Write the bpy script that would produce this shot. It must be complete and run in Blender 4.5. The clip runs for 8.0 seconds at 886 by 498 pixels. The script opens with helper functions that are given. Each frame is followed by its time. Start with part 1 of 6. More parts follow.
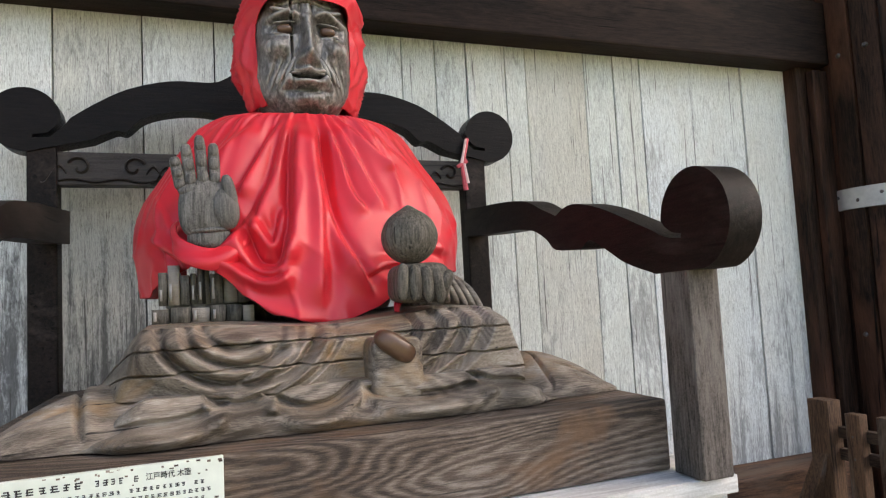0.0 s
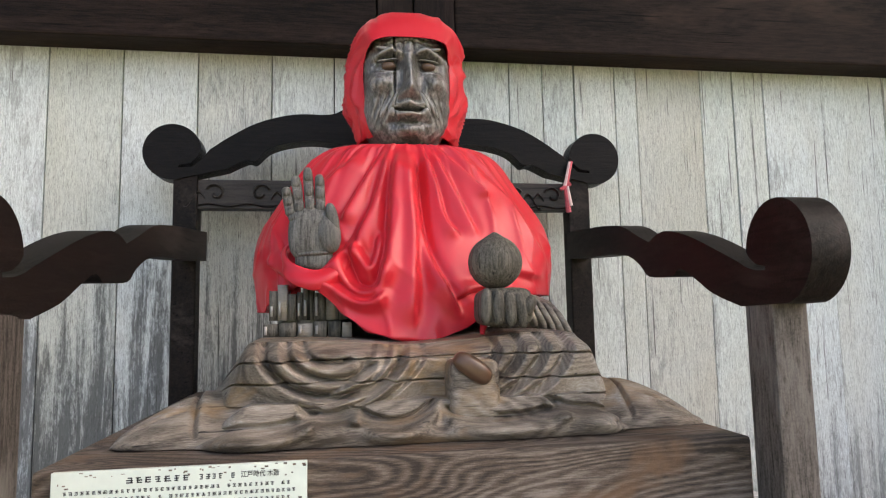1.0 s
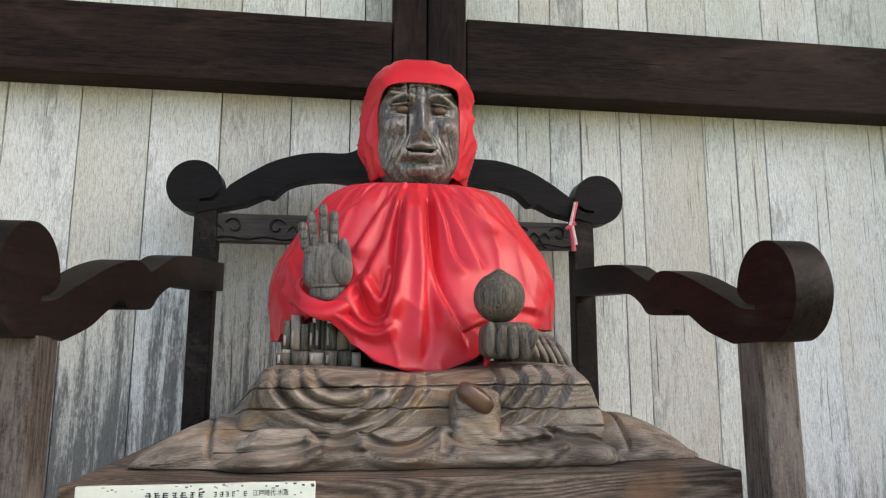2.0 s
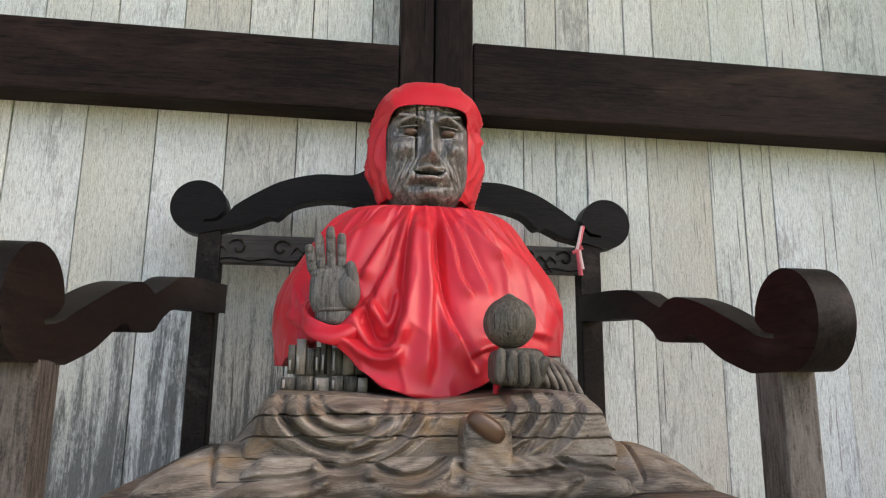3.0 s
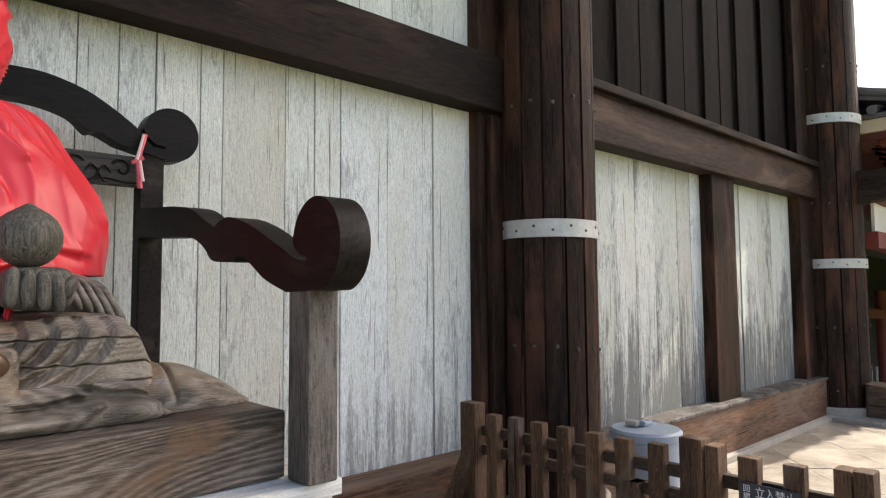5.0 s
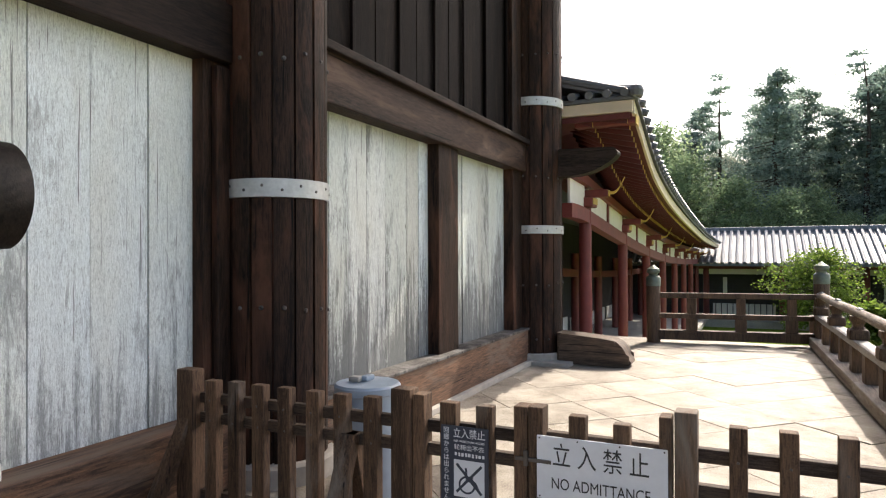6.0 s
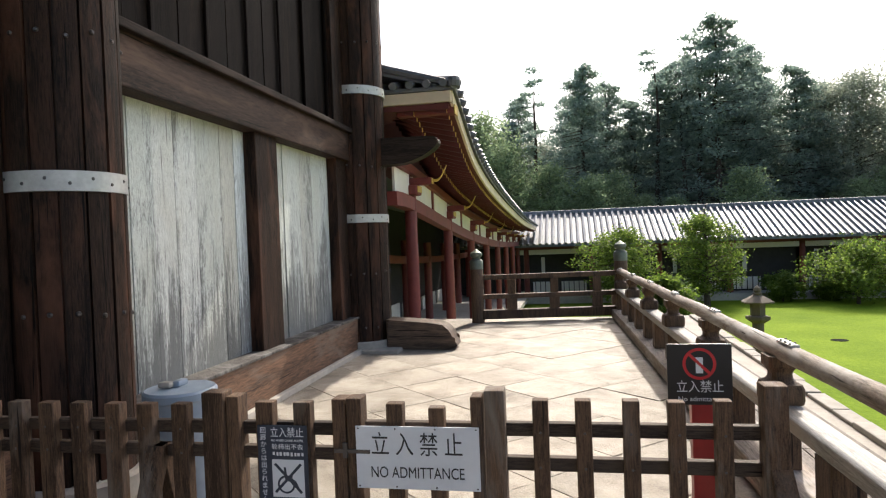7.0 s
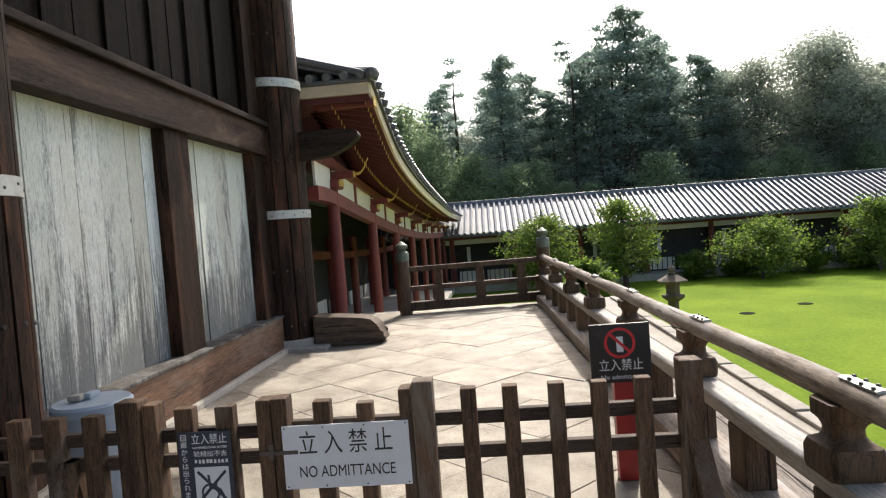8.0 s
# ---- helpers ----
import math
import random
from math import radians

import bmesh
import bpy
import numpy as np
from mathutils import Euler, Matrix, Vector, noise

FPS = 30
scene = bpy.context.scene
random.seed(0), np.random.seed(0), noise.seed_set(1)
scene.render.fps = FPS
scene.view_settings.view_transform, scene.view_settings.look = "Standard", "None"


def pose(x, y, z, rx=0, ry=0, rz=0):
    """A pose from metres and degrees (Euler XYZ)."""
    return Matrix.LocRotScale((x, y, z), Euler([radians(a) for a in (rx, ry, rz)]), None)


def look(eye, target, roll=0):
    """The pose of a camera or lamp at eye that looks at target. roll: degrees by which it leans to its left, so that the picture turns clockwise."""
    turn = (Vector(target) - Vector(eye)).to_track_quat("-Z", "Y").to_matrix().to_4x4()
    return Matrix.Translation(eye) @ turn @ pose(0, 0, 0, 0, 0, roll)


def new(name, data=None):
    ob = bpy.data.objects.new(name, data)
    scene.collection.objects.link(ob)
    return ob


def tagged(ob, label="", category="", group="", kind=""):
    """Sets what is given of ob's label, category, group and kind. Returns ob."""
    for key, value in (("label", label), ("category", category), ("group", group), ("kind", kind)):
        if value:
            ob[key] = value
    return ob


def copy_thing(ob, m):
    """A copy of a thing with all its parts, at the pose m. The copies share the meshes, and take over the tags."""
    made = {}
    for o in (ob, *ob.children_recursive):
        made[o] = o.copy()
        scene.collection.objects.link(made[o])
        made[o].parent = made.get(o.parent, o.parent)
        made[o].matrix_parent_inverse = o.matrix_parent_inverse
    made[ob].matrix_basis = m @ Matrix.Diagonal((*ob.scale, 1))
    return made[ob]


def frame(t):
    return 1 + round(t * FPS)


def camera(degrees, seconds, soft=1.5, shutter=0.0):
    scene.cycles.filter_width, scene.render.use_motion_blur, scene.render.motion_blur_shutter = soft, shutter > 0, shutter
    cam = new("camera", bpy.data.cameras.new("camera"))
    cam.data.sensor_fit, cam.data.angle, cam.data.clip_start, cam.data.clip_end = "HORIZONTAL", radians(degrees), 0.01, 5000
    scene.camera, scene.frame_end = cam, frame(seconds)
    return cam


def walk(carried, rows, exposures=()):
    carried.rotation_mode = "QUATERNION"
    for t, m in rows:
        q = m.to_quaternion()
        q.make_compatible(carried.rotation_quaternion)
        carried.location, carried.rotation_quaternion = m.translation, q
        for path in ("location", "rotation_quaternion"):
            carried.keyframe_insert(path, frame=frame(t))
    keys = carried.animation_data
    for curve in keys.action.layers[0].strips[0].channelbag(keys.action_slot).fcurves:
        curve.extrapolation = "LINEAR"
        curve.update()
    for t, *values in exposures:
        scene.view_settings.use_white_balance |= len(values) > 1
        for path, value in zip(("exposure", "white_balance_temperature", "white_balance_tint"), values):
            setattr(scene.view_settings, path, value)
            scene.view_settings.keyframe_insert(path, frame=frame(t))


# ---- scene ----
cam = camera(68.3, 8.0, soft=1.2)
PATH = [
    (0, (0.13, 0.133, 1.513), (0.812, 2.007, 1.663), -3.0),
    (0.5, (0.19, 0.104, 1.521), (0.696, 2.031, 1.692), -2.0),
    (1, (0.234, 0.019, 1.536), (0.531, 1.987, 1.741), -1.1),
    (1.5, (0.233, -0.061, 1.508), (0.474, 1.911, 1.742), -0.3),
    (1.7, (0.236, -0.082, 1.513), (0.491, 1.883, 1.781), -0.1),
    (3, (0.2, -0.043, 1.532), (0.467, 1.902, 1.913), 0.62),
    (3.5, (0.223, -0.043, 1.544), (0.715, 1.864, 1.891), -1.3),
    (4, (0.261, -0.05, 1.556), (1.194, 1.701, 1.801), -1.8),
    (4.2, (0.274, -0.054, 1.552), (1.355, 1.616, 1.759), -1.4),
    (5.3, (0.337, -0.091, 1.542), (1.817, 1.25, 1.642), -0.3),
    (5.5, (0.354, -0.113, 1.541), (1.95, 1.09, 1.616), -0.3),
    (6, (0.383, -0.157, 1.538), (2.192, 0.696, 1.55), -0.2),
    (6.5, (0.406, -0.194, 1.541), (2.312, 0.41, 1.529), -0.7),
    (7, (0.422, -0.237, 1.55), (2.387, 0.134, 1.515), -2.2),
    (7.5, (0.443, -0.256, 1.546), (2.435, -0.094, 1.488), -3.4),
    (8, (0.448, -0.251, 1.542), (2.441, -0.102, 1.471), -4.4),
]
walk(cam, [(t, look(eye, target, roll)) for t, eye, target, roll in PATH],
     [(0.0, 1.66, 6850, 13), (1.7, 1.63, 6850, 13), (3.0, 1.54, 6850, 13), (3.5, 1.54, 6850, 13), (4.2, 1.42, 6850, 13), (5.5, 1.52, 6750, 12), (6.5, 1.33, 6600, 11), (8.0, 1.09, 6500, 10)])

# ---- light ----
AZ, EL = math.radians(-16), math.radians(45)
to_sun = Vector((math.cos(EL) * math.cos(AZ), math.cos(EL) * math.sin(AZ), math.sin(EL)))
world = bpy.data.worlds.new("sky_world")
scene.world = world
world.use_nodes = True
wn = world.node_tree.nodes
sky = wn.new("ShaderNodeTexSky")
sky.sky_type = "NISHITA"
sky.sun_disc = False
sky.sun_elevation = EL
sky.sun_rotation = math.pi / 2 - AZ
sky.dust_density = 4.0
sky.air_density = 1.0
wn["Background"].inputs["Strength"].default_value = 0.15
world.node_tree.links.new(sky.outputs["Color"], wn["Background"].inputs["Color"])
sun_data = bpy.data.lights.new("sun", "SUN")
sun_data.energy = 2.6
sun_data.angle = math.radians(0.6)
sun_data.color = (1.0, 0.95, 0.86)
sun = new("sun", sun_data)
sun.matrix_world = look(to_sun * 60, (0, 0, 0))

# ---- materials ----
def shader(name):
    m = bpy.data.materials.new(name)
    m.use_nodes = True
    nt = m.node_tree
    return m, nt, nt.nodes["Principled BSDF"]


def mathn(nt, op, a, b=None, clamp=False):
    n = nt.nodes.new("ShaderNodeMath")
    n.operation, n.use_clamp = op, clamp
    for k, v in enumerate((a, b)):
        if v is None:
            continue
        if isinstance(v, (int, float)):
            n.inputs[k].default_value = v
        else:
            nt.links.new(v, n.inputs[k])
    return n.outputs[0]


def coords(nt, stretch=(1, 1, 1), shuffle=True):
    """Object coordinates, shifted piece by piece so that grain never repeats."""
    tc = nt.nodes.new("ShaderNodeTexCoord")
    out = tc.outputs["Object"]
    if shuffle:
        info = nt.nodes.new("ShaderNodeObjectInfo")
        add = nt.nodes.new("ShaderNodeVectorMath")
        add.operation = "MULTIPLY_ADD"
        comb = nt.nodes.new("ShaderNodeCombineXYZ")
        for k in range(3):
            nt.links.new(info.outputs["Random"], comb.inputs[k])
        nt.links.new(comb.outputs[0], add.inputs[0])
        add.inputs[1].default_value = (17.0, 23.0, 31.0)
        nt.links.new(out, add.inputs[2])
        out = add.outputs[0]
    mp = nt.nodes.new("ShaderNodeMapping")
    mp.inputs["Scale"].default_value = stretch
    nt.links.new(out, mp.inputs["Vector"])
    return mp.outputs[0]


def noisen(nt, vec, scale, detail=5.0, rough=0.6, distort=0.0):
    n = nt.nodes.new("ShaderNodeTexNoise")
    n.inputs["Scale"].default_value = scale
    n.inputs["Detail"].default_value = detail
    n.inputs["Roughness"].default_value = rough
    n.inputs["Distortion"].default_value = distort
    nt.links.new(vec, n.inputs["Vector"])
    return n.outputs["Fac"]


def ramp(nt, fac, stops):
    r = nt.nodes.new("ShaderNodeValToRGB")
    el = r.color_ramp.elements
    while len(el) < len(stops):
        el.new(0.5)
    for e, (p, c) in zip(el, stops):
        e.position = p
        e.color = (*c, 1) if len(c) == 3 else c
    nt.links.new(fac, r.inputs["Fac"])
    return r.outputs["Color"]


def grey(v):
    return (v, v, v)


def mixc(nt, fac, a, b, mode="MIX"):
    n = nt.nodes.new("ShaderNodeMix")
    n.data_type, n.blend_type = "RGBA", mode
    if isinstance(fac, (int, float)):
        n.inputs["Factor"].default_value = fac
    else:
        nt.links.new(fac, n.inputs["Factor"])
    for key, v in ((6, a), (7, b)):
        if isinstance(v, tuple):
            n.inputs[key].default_value = (*v, 1)
        else:
            nt.links.new(v, n.inputs[key])
    return n.outputs[2]


def bumpn(nt, bs, height, strength=0.3, dist=0.01):
    b = nt.nodes.new("ShaderNodeBump")
    b.inputs["Strength"].default_value = strength
    b.inputs["Distance"].default_value = dist
    nt.links.new(height, b.inputs["Height"])
    nt.links.new(b.outputs[0], bs.inputs["Normal"])


def per_piece(nt, col, low, high):
    """Lightness that differs from piece to piece."""
    info = nt.nodes.new("ShaderNodeObjectInfo")
    mr = nt.nodes.new("ShaderNodeMapRange")
    mr.inputs["To Min"].default_value, mr.inputs["To Max"].default_value = low, high
    nt.links.new(info.outputs["Random"], mr.inputs["Value"])
    return mixc(nt, 1.0, col, ramp(nt, mr.outputs[0], ((0.0, grey(0.0)), (1.0, grey(1.0)))), "MULTIPLY")


GRAIN = {"x": (0.09, 1, 1), "y": (1, 0.09, 1), "z": (1, 1, 0.09)}


def timber(name, dark, light, axis="z", fine=60.0, rough=0.7, bump=0.35, worn=None, worn_at=0.6, spread=(0.75, 1.0), wide=5.0, spec=0.25):
    """Sawn or hewn wood with grain along one axis, broad streaks and worn or stained patches."""
    m, nt, bs = shader(name)
    v = coords(nt, GRAIN[axis])
    f = noisen(nt, v, fine * 2.2, 6, 0.72, 0.4)
    g = noisen(nt, v, wide, 4, 0.6, 0.8)
    pores = noisen(nt, coords(nt), 170.0, 3, 0.7)
    fac = mathn(nt, "ADD", mathn(nt, "MULTIPLY", f, 0.48), mathn(nt, "ADD", mathn(nt, "MULTIPLY", g, 0.34), mathn(nt, "MULTIPLY", pores, 0.18)))
    col = ramp(nt, fac, ((0.42, dark), (0.585, light)))
    if worn:
        w = noisen(nt, coords(nt, tuple(max(0.25, a) for a in GRAIN[axis])), 3.0, 5, 0.7, 0.5)
        w = mathn(nt, "MULTIPLY", mathn(nt, "SUBTRACT", w, worn_at - 0.08), 6.0, True)
        col = mixc(nt, w, col, worn)
    split = noisen(nt, coords(nt, tuple(a * 0.3 if a < 1 else 1 for a in GRAIN[axis])), 46, 2, 0.5, 0.2)
    col = mixc(nt, mathn(nt, "MULTIPLY", mathn(nt, "SUBTRACT", 0.33, split), 20.0, True), col, tuple(c * 0.35 for c in dark))
    col = per_piece(nt, col, *spread)
    nt.links.new(col, bs.inputs["Base Color"])
    bs.inputs["Roughness"].default_value = rough
    bs.inputs["Specular IOR Level"].default_value = spec
    bumpn(nt, bs, fac, bump, 0.006)
    return m


def pale_boards(name, stain_amount=0.5, fade=(0.84, 1.0), cover=0.525, mildew=0.0, reach=1.5):
    """Old white-washed planks: grey grain, flaked paint, dark cracks and mildew."""
    m, nt, bs = shader(name)
    v = coords(nt, (1, 1, 0.07))
    grain = noisen(nt, v, 230, 6, 0.75, 0.8)
    fleck = noisen(nt, coords(nt, (1, 1, 0.22)), 330, 4, 0.7, 0.6)
    fine = mathn(nt, "ADD", mathn(nt, "MULTIPLY", grain, 0.58), mathn(nt, "MULTIPLY", fleck, 0.42))
    flakes = noisen(nt, coords(nt, (1, 1, 0.20)), 40, 9, 0.85, 0.9)
    broad = noisen(nt, coords(nt, (1, 1, 0.3)), 2.6, 4, 0.6, 0.4)
    col = ramp(nt, fine, ((0.36, (0.22, 0.22, 0.20)), (0.44, (0.56, 0.575, 0.545)), (0.55, (0.85, 0.87, 0.84))))
    tint = ramp(nt, broad, ((0.35, (0.80, 0.77, 0.70)), (0.6, (0.98, 1.0, 1.0))))
    col = mixc(nt, 0.55, col, tint, "MULTIPLY")
    piece = nt.nodes.new("ShaderNodeObjectInfo")
    hue = ramp(nt, piece.outputs["Random"], ((0.0, (0.90, 0.86, 0.78)), (0.3, (0.94, 0.98, 0.94)), (0.6, (1.0, 0.99, 0.95)), (1.0, (0.92, 0.96, 1.0))))
    col = mixc(nt, 0.8, col, hue, "MULTIPLY")
    bare = mathn(nt, "MULTIPLY", mathn(nt, "SUBTRACT", mathn(nt, "ADD", mathn(nt, "MULTIPLY", flakes, 0.55), mathn(nt, "MULTIPLY", broad, 0.45)), cover), 13.0, True)
    col = mixc(nt, mathn(nt, "MULTIPLY", bare, stain_amount), col, (0.19, 0.185, 0.172))
    if mildew:
        sep = nt.nodes.new("ShaderNodeSeparateXYZ")
        nt.links.new(coords(nt, shuffle=False), sep.inputs[0])
        rise = mathn(nt, "SUBTRACT", 1.25, mathn(nt, "MULTIPLY", sep.outputs["Z"], 0.62))
        blot = mathn(nt, "MULTIPLY", noisen(nt, coords(nt, (1, 1, 0.07), False), 17.0, 7, 0.76, 0.5), 2.6)
        spots = noisen(nt, coords(nt, (1, 1, 0.35)), 75, 6, 0.8, 0.5)
        mask = mathn(nt, "MULTIPLY", mathn(nt, "SUBTRACT", mathn(nt, "ADD", mathn(nt, "ADD", rise, blot), spots), reach), 2.8, True)
        col = mixc(nt, mathn(nt, "MULTIPLY", mask, mildew), col, (0.075, 0.075, 0.072))
    crack = noisen(nt, coords(nt, (1, 1, 0.02)), 62, 3, 0.65, 0.25)
    crack = mathn(nt, "MULTIPLY", mathn(nt, "SUBTRACT", 0.352, crack), 24.0, True)
    col = mixc(nt, mathn(nt, "MULTIPLY", crack, 0.8), col, (0.075, 0.07, 0.063))
    knots = nt.nodes.new("ShaderNodeTexVoronoi")
    knots.inputs["Scale"].default_value = 2.3
    nt.links.new(coords(nt, (1, 0.2, 0.7)), knots.inputs["Vector"])
    kn = mathn(nt, "MULTIPLY", mathn(nt, "SUBTRACT", 0.045, knots.outputs["Distance"]), 50.0, True)
    col = mixc(nt, mathn(nt, "MULTIPLY", kn, 0.7), col, (0.10, 0.085, 0.07))
    col = per_piece(nt, col, *fade)
    nt.links.new(col, bs.inputs["Base Color"])
    bs.inputs["Roughness"].default_value = 0.85
    bumpn(nt, bs, mathn(nt, "ADD", fine, mathn(nt, "MULTIPLY", flakes, 0.6)), 0.75, 0.006)
    return m


def plain(name, col, rough=0.6, metal=0.0, vary=0.15, scale=12.0, bump=0.1):
    """Paint, plaster, metal or cloth: one colour, mottled at two scales."""
    m, nt, bs = shader(name)
    v = coords(nt)
    a = noisen(nt, v, scale, 6, 0.65)
    b = noisen(nt, v, scale * 0.12, 3, 0.5)
    fac = mathn(nt, "ADD", mathn(nt, "MULTIPLY", a, 0.5), mathn(nt, "MULTIPLY", b, 0.5))
    lo = tuple(c * (1 - vary) for c in col)
    hi = tuple(min(1.0, c * (1 + vary)) for c in col)
    nt.links.new(ramp(nt, fac, ((0.35, lo), (0.65, hi))), bs.inputs["Base Color"])
    bs.inputs["Roughness"].default_value = rough
    bs.inputs["Metallic"].default_value = metal
    bumpn(nt, bs, a, bump, 0.004)
    return m


def leafy(name, dark, light):
    m, nt, bs = shader(name)
    geo = nt.nodes.new("ShaderNodeNewGeometry")
    col = ramp(nt, geo.outputs["Random Per Island"], ((0.0, dark), (1.0, light)))
    nt.links.new(col, bs.inputs["Base Color"])
    bs.inputs["Roughness"].default_value = 0.6
    tr = nt.nodes.new("ShaderNodeBsdfTranslucent")
    nt.links.new(col, tr.inputs["Color"])
    mx = nt.nodes.new("ShaderNodeMixShader")
    mx.inputs[0].default_value = 0.68
    nt.links.new(bs.outputs[0], mx.inputs[1])
    nt.links.new(tr.outputs[0], mx.inputs[2])
    nt.links.new(mx.outputs[0], nt.nodes["Material Output"].inputs["Surface"])
    return m


M_BOARD = pale_boards("whitewashed_board", 0.64, (0.86, 1.0), 0.525, 0.6, 2.52)
M_BOARD3 = pale_boards("mildewed_board", 0.58, (0.84, 0.98), 0.52, 0.82, 2.02)
M_BOARD2 = pale_boards("whitewashed_board_stained", 0.9, (0.74, 0.96), 0.51, 0.8, 2.20)
M_DARK = timber("dark_hall_timber", (0.005, 0.0034, 0.0026), (0.048, 0.026, 0.017), "z", 48, 0.62, 1.0, (0.095, 0.043, 0.026), 0.58, spec=0.12, wide=11.0)
M_BEAM = timber("brown_hall_beam", (0.008, 0.005, 0.004), (0.060, 0.033, 0.023), "x", 40, 0.62, 0.5, (0.10, 0.06, 0.042), 0.6, spec=0.12)
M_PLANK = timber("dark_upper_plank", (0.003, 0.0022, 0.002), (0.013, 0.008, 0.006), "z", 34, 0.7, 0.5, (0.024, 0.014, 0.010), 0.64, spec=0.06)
M_DARKX = timber("dark_hall_beam", (0.006, 0.0044, 0.0038), (0.029, 0.0175, 0.0135), "x", 40, 0.66, 0.4, (0.052, 0.032, 0.024), 0.62, spec=0.10)
M_DARKY = timber("dark_hall_nosing", (0.014, 0.010, 0.008), (0.060, 0.042, 0.033), "y", 40, 0.62, 0.4, spec=0.12)
M_DARKZ = timber("dark_wall_post", (0.005, 0.0035, 0.003), (0.020, 0.012, 0.0095), "z", 40, 0.62, 0.5, (0.040, 0.028, 0.022), 0.62, spec=0.10)
M_SILL = timber("sill_timber", (0.045, 0.027, 0.018), (0.20, 0.108, 0.062), "x", 30, 0.7, 0.4, (0.16, 0.12, 0.09), 0.58)
M_CHAIR = timber("black_lacquered_wood", (0.004, 0.0034, 0.003), (0.022, 0.015, 0.012), "y", 45, 0.55, 0.6, (0.060, 0.048, 0.041), 0.60, spec=0.14)
M_CHAIRX = timber("black_lacquered_rail", (0.003, 0.0025, 0.0022), (0.011, 0.008, 0.007), "x", 45, 0.42, 0.6, (0.032, 0.026, 0.022), 0.62, spec=0.12)
M_CARVED = timber("worn_carved_rail", (0.012, 0.010, 0.009), (0.055, 0.046, 0.040), "x", 45, 0.5, 0.5, (0.09, 0.08, 0.072), 0.6, spec=0.24)
M_POST = timber("weathered_post_wood", (0.022, 0.018, 0.016), (0.17, 0.150, 0.132), "z", 60, 0.75, 0.5, (0.24, 0.225, 0.21), 0.58)
def swirl_wood(name, dark, mid, light, warm, stretch=(0.30, 1, 1), scale=3.2, twist=0.5, rough=0.6, ring=0.15, turns=210.0):
    """Old weathered wood whose raised growth rings swirl round knots."""
    m, nt, bs = shader(name)
    field = noisen(nt, coords(nt, stretch), scale, 2.0, 0.35, twist)
    rings_f = mathn(nt, "ADD", mathn(nt, "MULTIPLY", mathn(nt, "SINE", mathn(nt, "MULTIPLY", field, turns)), 0.5), 0.5)
    f = noisen(nt, coords(nt, (0.10, 1, 1)), 290, 6, 0.75, 0.3)
    b = noisen(nt, coords(nt, (0.45, 1, 1)), 6, 4, 0.6, 0.5)
    fac = mathn(nt, "ADD", mathn(nt, "MULTIPLY", rings_f, ring), mathn(nt, "ADD", mathn(nt, "MULTIPLY", f, 0.46), mathn(nt, "MULTIPLY", b, 0.42)))
    col = ramp(nt, fac, ((0.40, dark), (0.52, mid), (0.65, light)))
    g = mathn(nt, "MULTIPLY", mathn(nt, "SUBTRACT", noisen(nt, coords(nt, (0.5, 1, 1)), 5.0, 4, 0.6, 0.8), 0.52), 7.0, True)
    col = mixc(nt, mathn(nt, "MULTIPLY", g, 0.75), col, warm)
    c = noisen(nt, coords(nt, (0.03, 1, 1)), 60, 2, 0.5, 0.3)
    col = mixc(nt, mathn(nt, "MULTIPLY", mathn(nt, "SUBTRACT", 0.33, c), 16.0, True), col, (0.012, 0.009, 0.007))
    nt.links.new(col, bs.inputs["Base Color"])
    bs.inputs["Roughness"].default_value = rough
    bs.inputs["Specular IOR Level"].default_value = 0.35
    bumpn(nt, bs, fac, 0.9, 0.006)
    return m


M_PLINTH = swirl_wood("weathered_plinth_wood", (0.032, 0.023, 0.017), (0.120, 0.090, 0.067), (0.27, 0.225, 0.185), (0.17, 0.098, 0.052), ring=0.12)
M_PALE = timber("pale_base_wood", (0.42, 0.42, 0.40), (0.72, 0.73, 0.71), "x", 30, 0.8, 0.2, (0.35, 0.34, 0.31), 0.62, (0.95, 1.0))
M_FENCE = timber("fence_wood", (0.035, 0.020, 0.012), (0.17, 0.10, 0.058), "z", 70, 0.75, 0.5, (0.20, 0.17, 0.14), 0.62)
M_FENCEY = timber("fence_rail_wood", (0.025, 0.016, 0.012), (0.10, 0.07, 0.05), "y", 70, 0.75, 0.5)
M_RAIL = timber("railing_wood", (0.10, 0.075, 0.055), (0.36, 0.29, 0.23), "x", 40, 0.7, 0.4, (0.42, 0.39, 0.36), 0.58)
M_RAILD = timber("railing_block_wood", (0.035, 0.022, 0.015), (0.16, 0.10, 0.06), "z", 50, 0.7, 0.4)
M_RED = plain("red_oxide_paint", (0.16, 0.030, 0.022), 0.6, 0, 0.25, 6)
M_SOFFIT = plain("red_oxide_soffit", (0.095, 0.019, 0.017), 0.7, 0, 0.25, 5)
M_CREAM = plain("cream_fascia", (0.62, 0.51, 0.36), 0.7, 0, 0.12, 4)
M_GILT = plain("ochre_tips", (0.55, 0.36, 0.07), 0.5, 0, 0.15, 8)
M_PLASTER = plain("white_plaster", (0.74, 0.68, 0.60), 0.85, 0, 0.08, 5)
M_TILE = plain("grey_roof_tile", (0.115, 0.12, 0.13), 0.50, 0, 0.3, 9, 0.2)
M_IRON = plain("galvanised_band", (0.45, 0.45, 0.43), 0.55, 0.6, 0.2, 18)
M_NAIL = plain("nail_iron", (0.10, 0.09, 0.085), 0.45, 0.8, 0.2, 30)
M_STONE = plain("platform_stone", (0.34, 0.31, 0.265), 0.8, 0, 0.2, 14, 0.3)
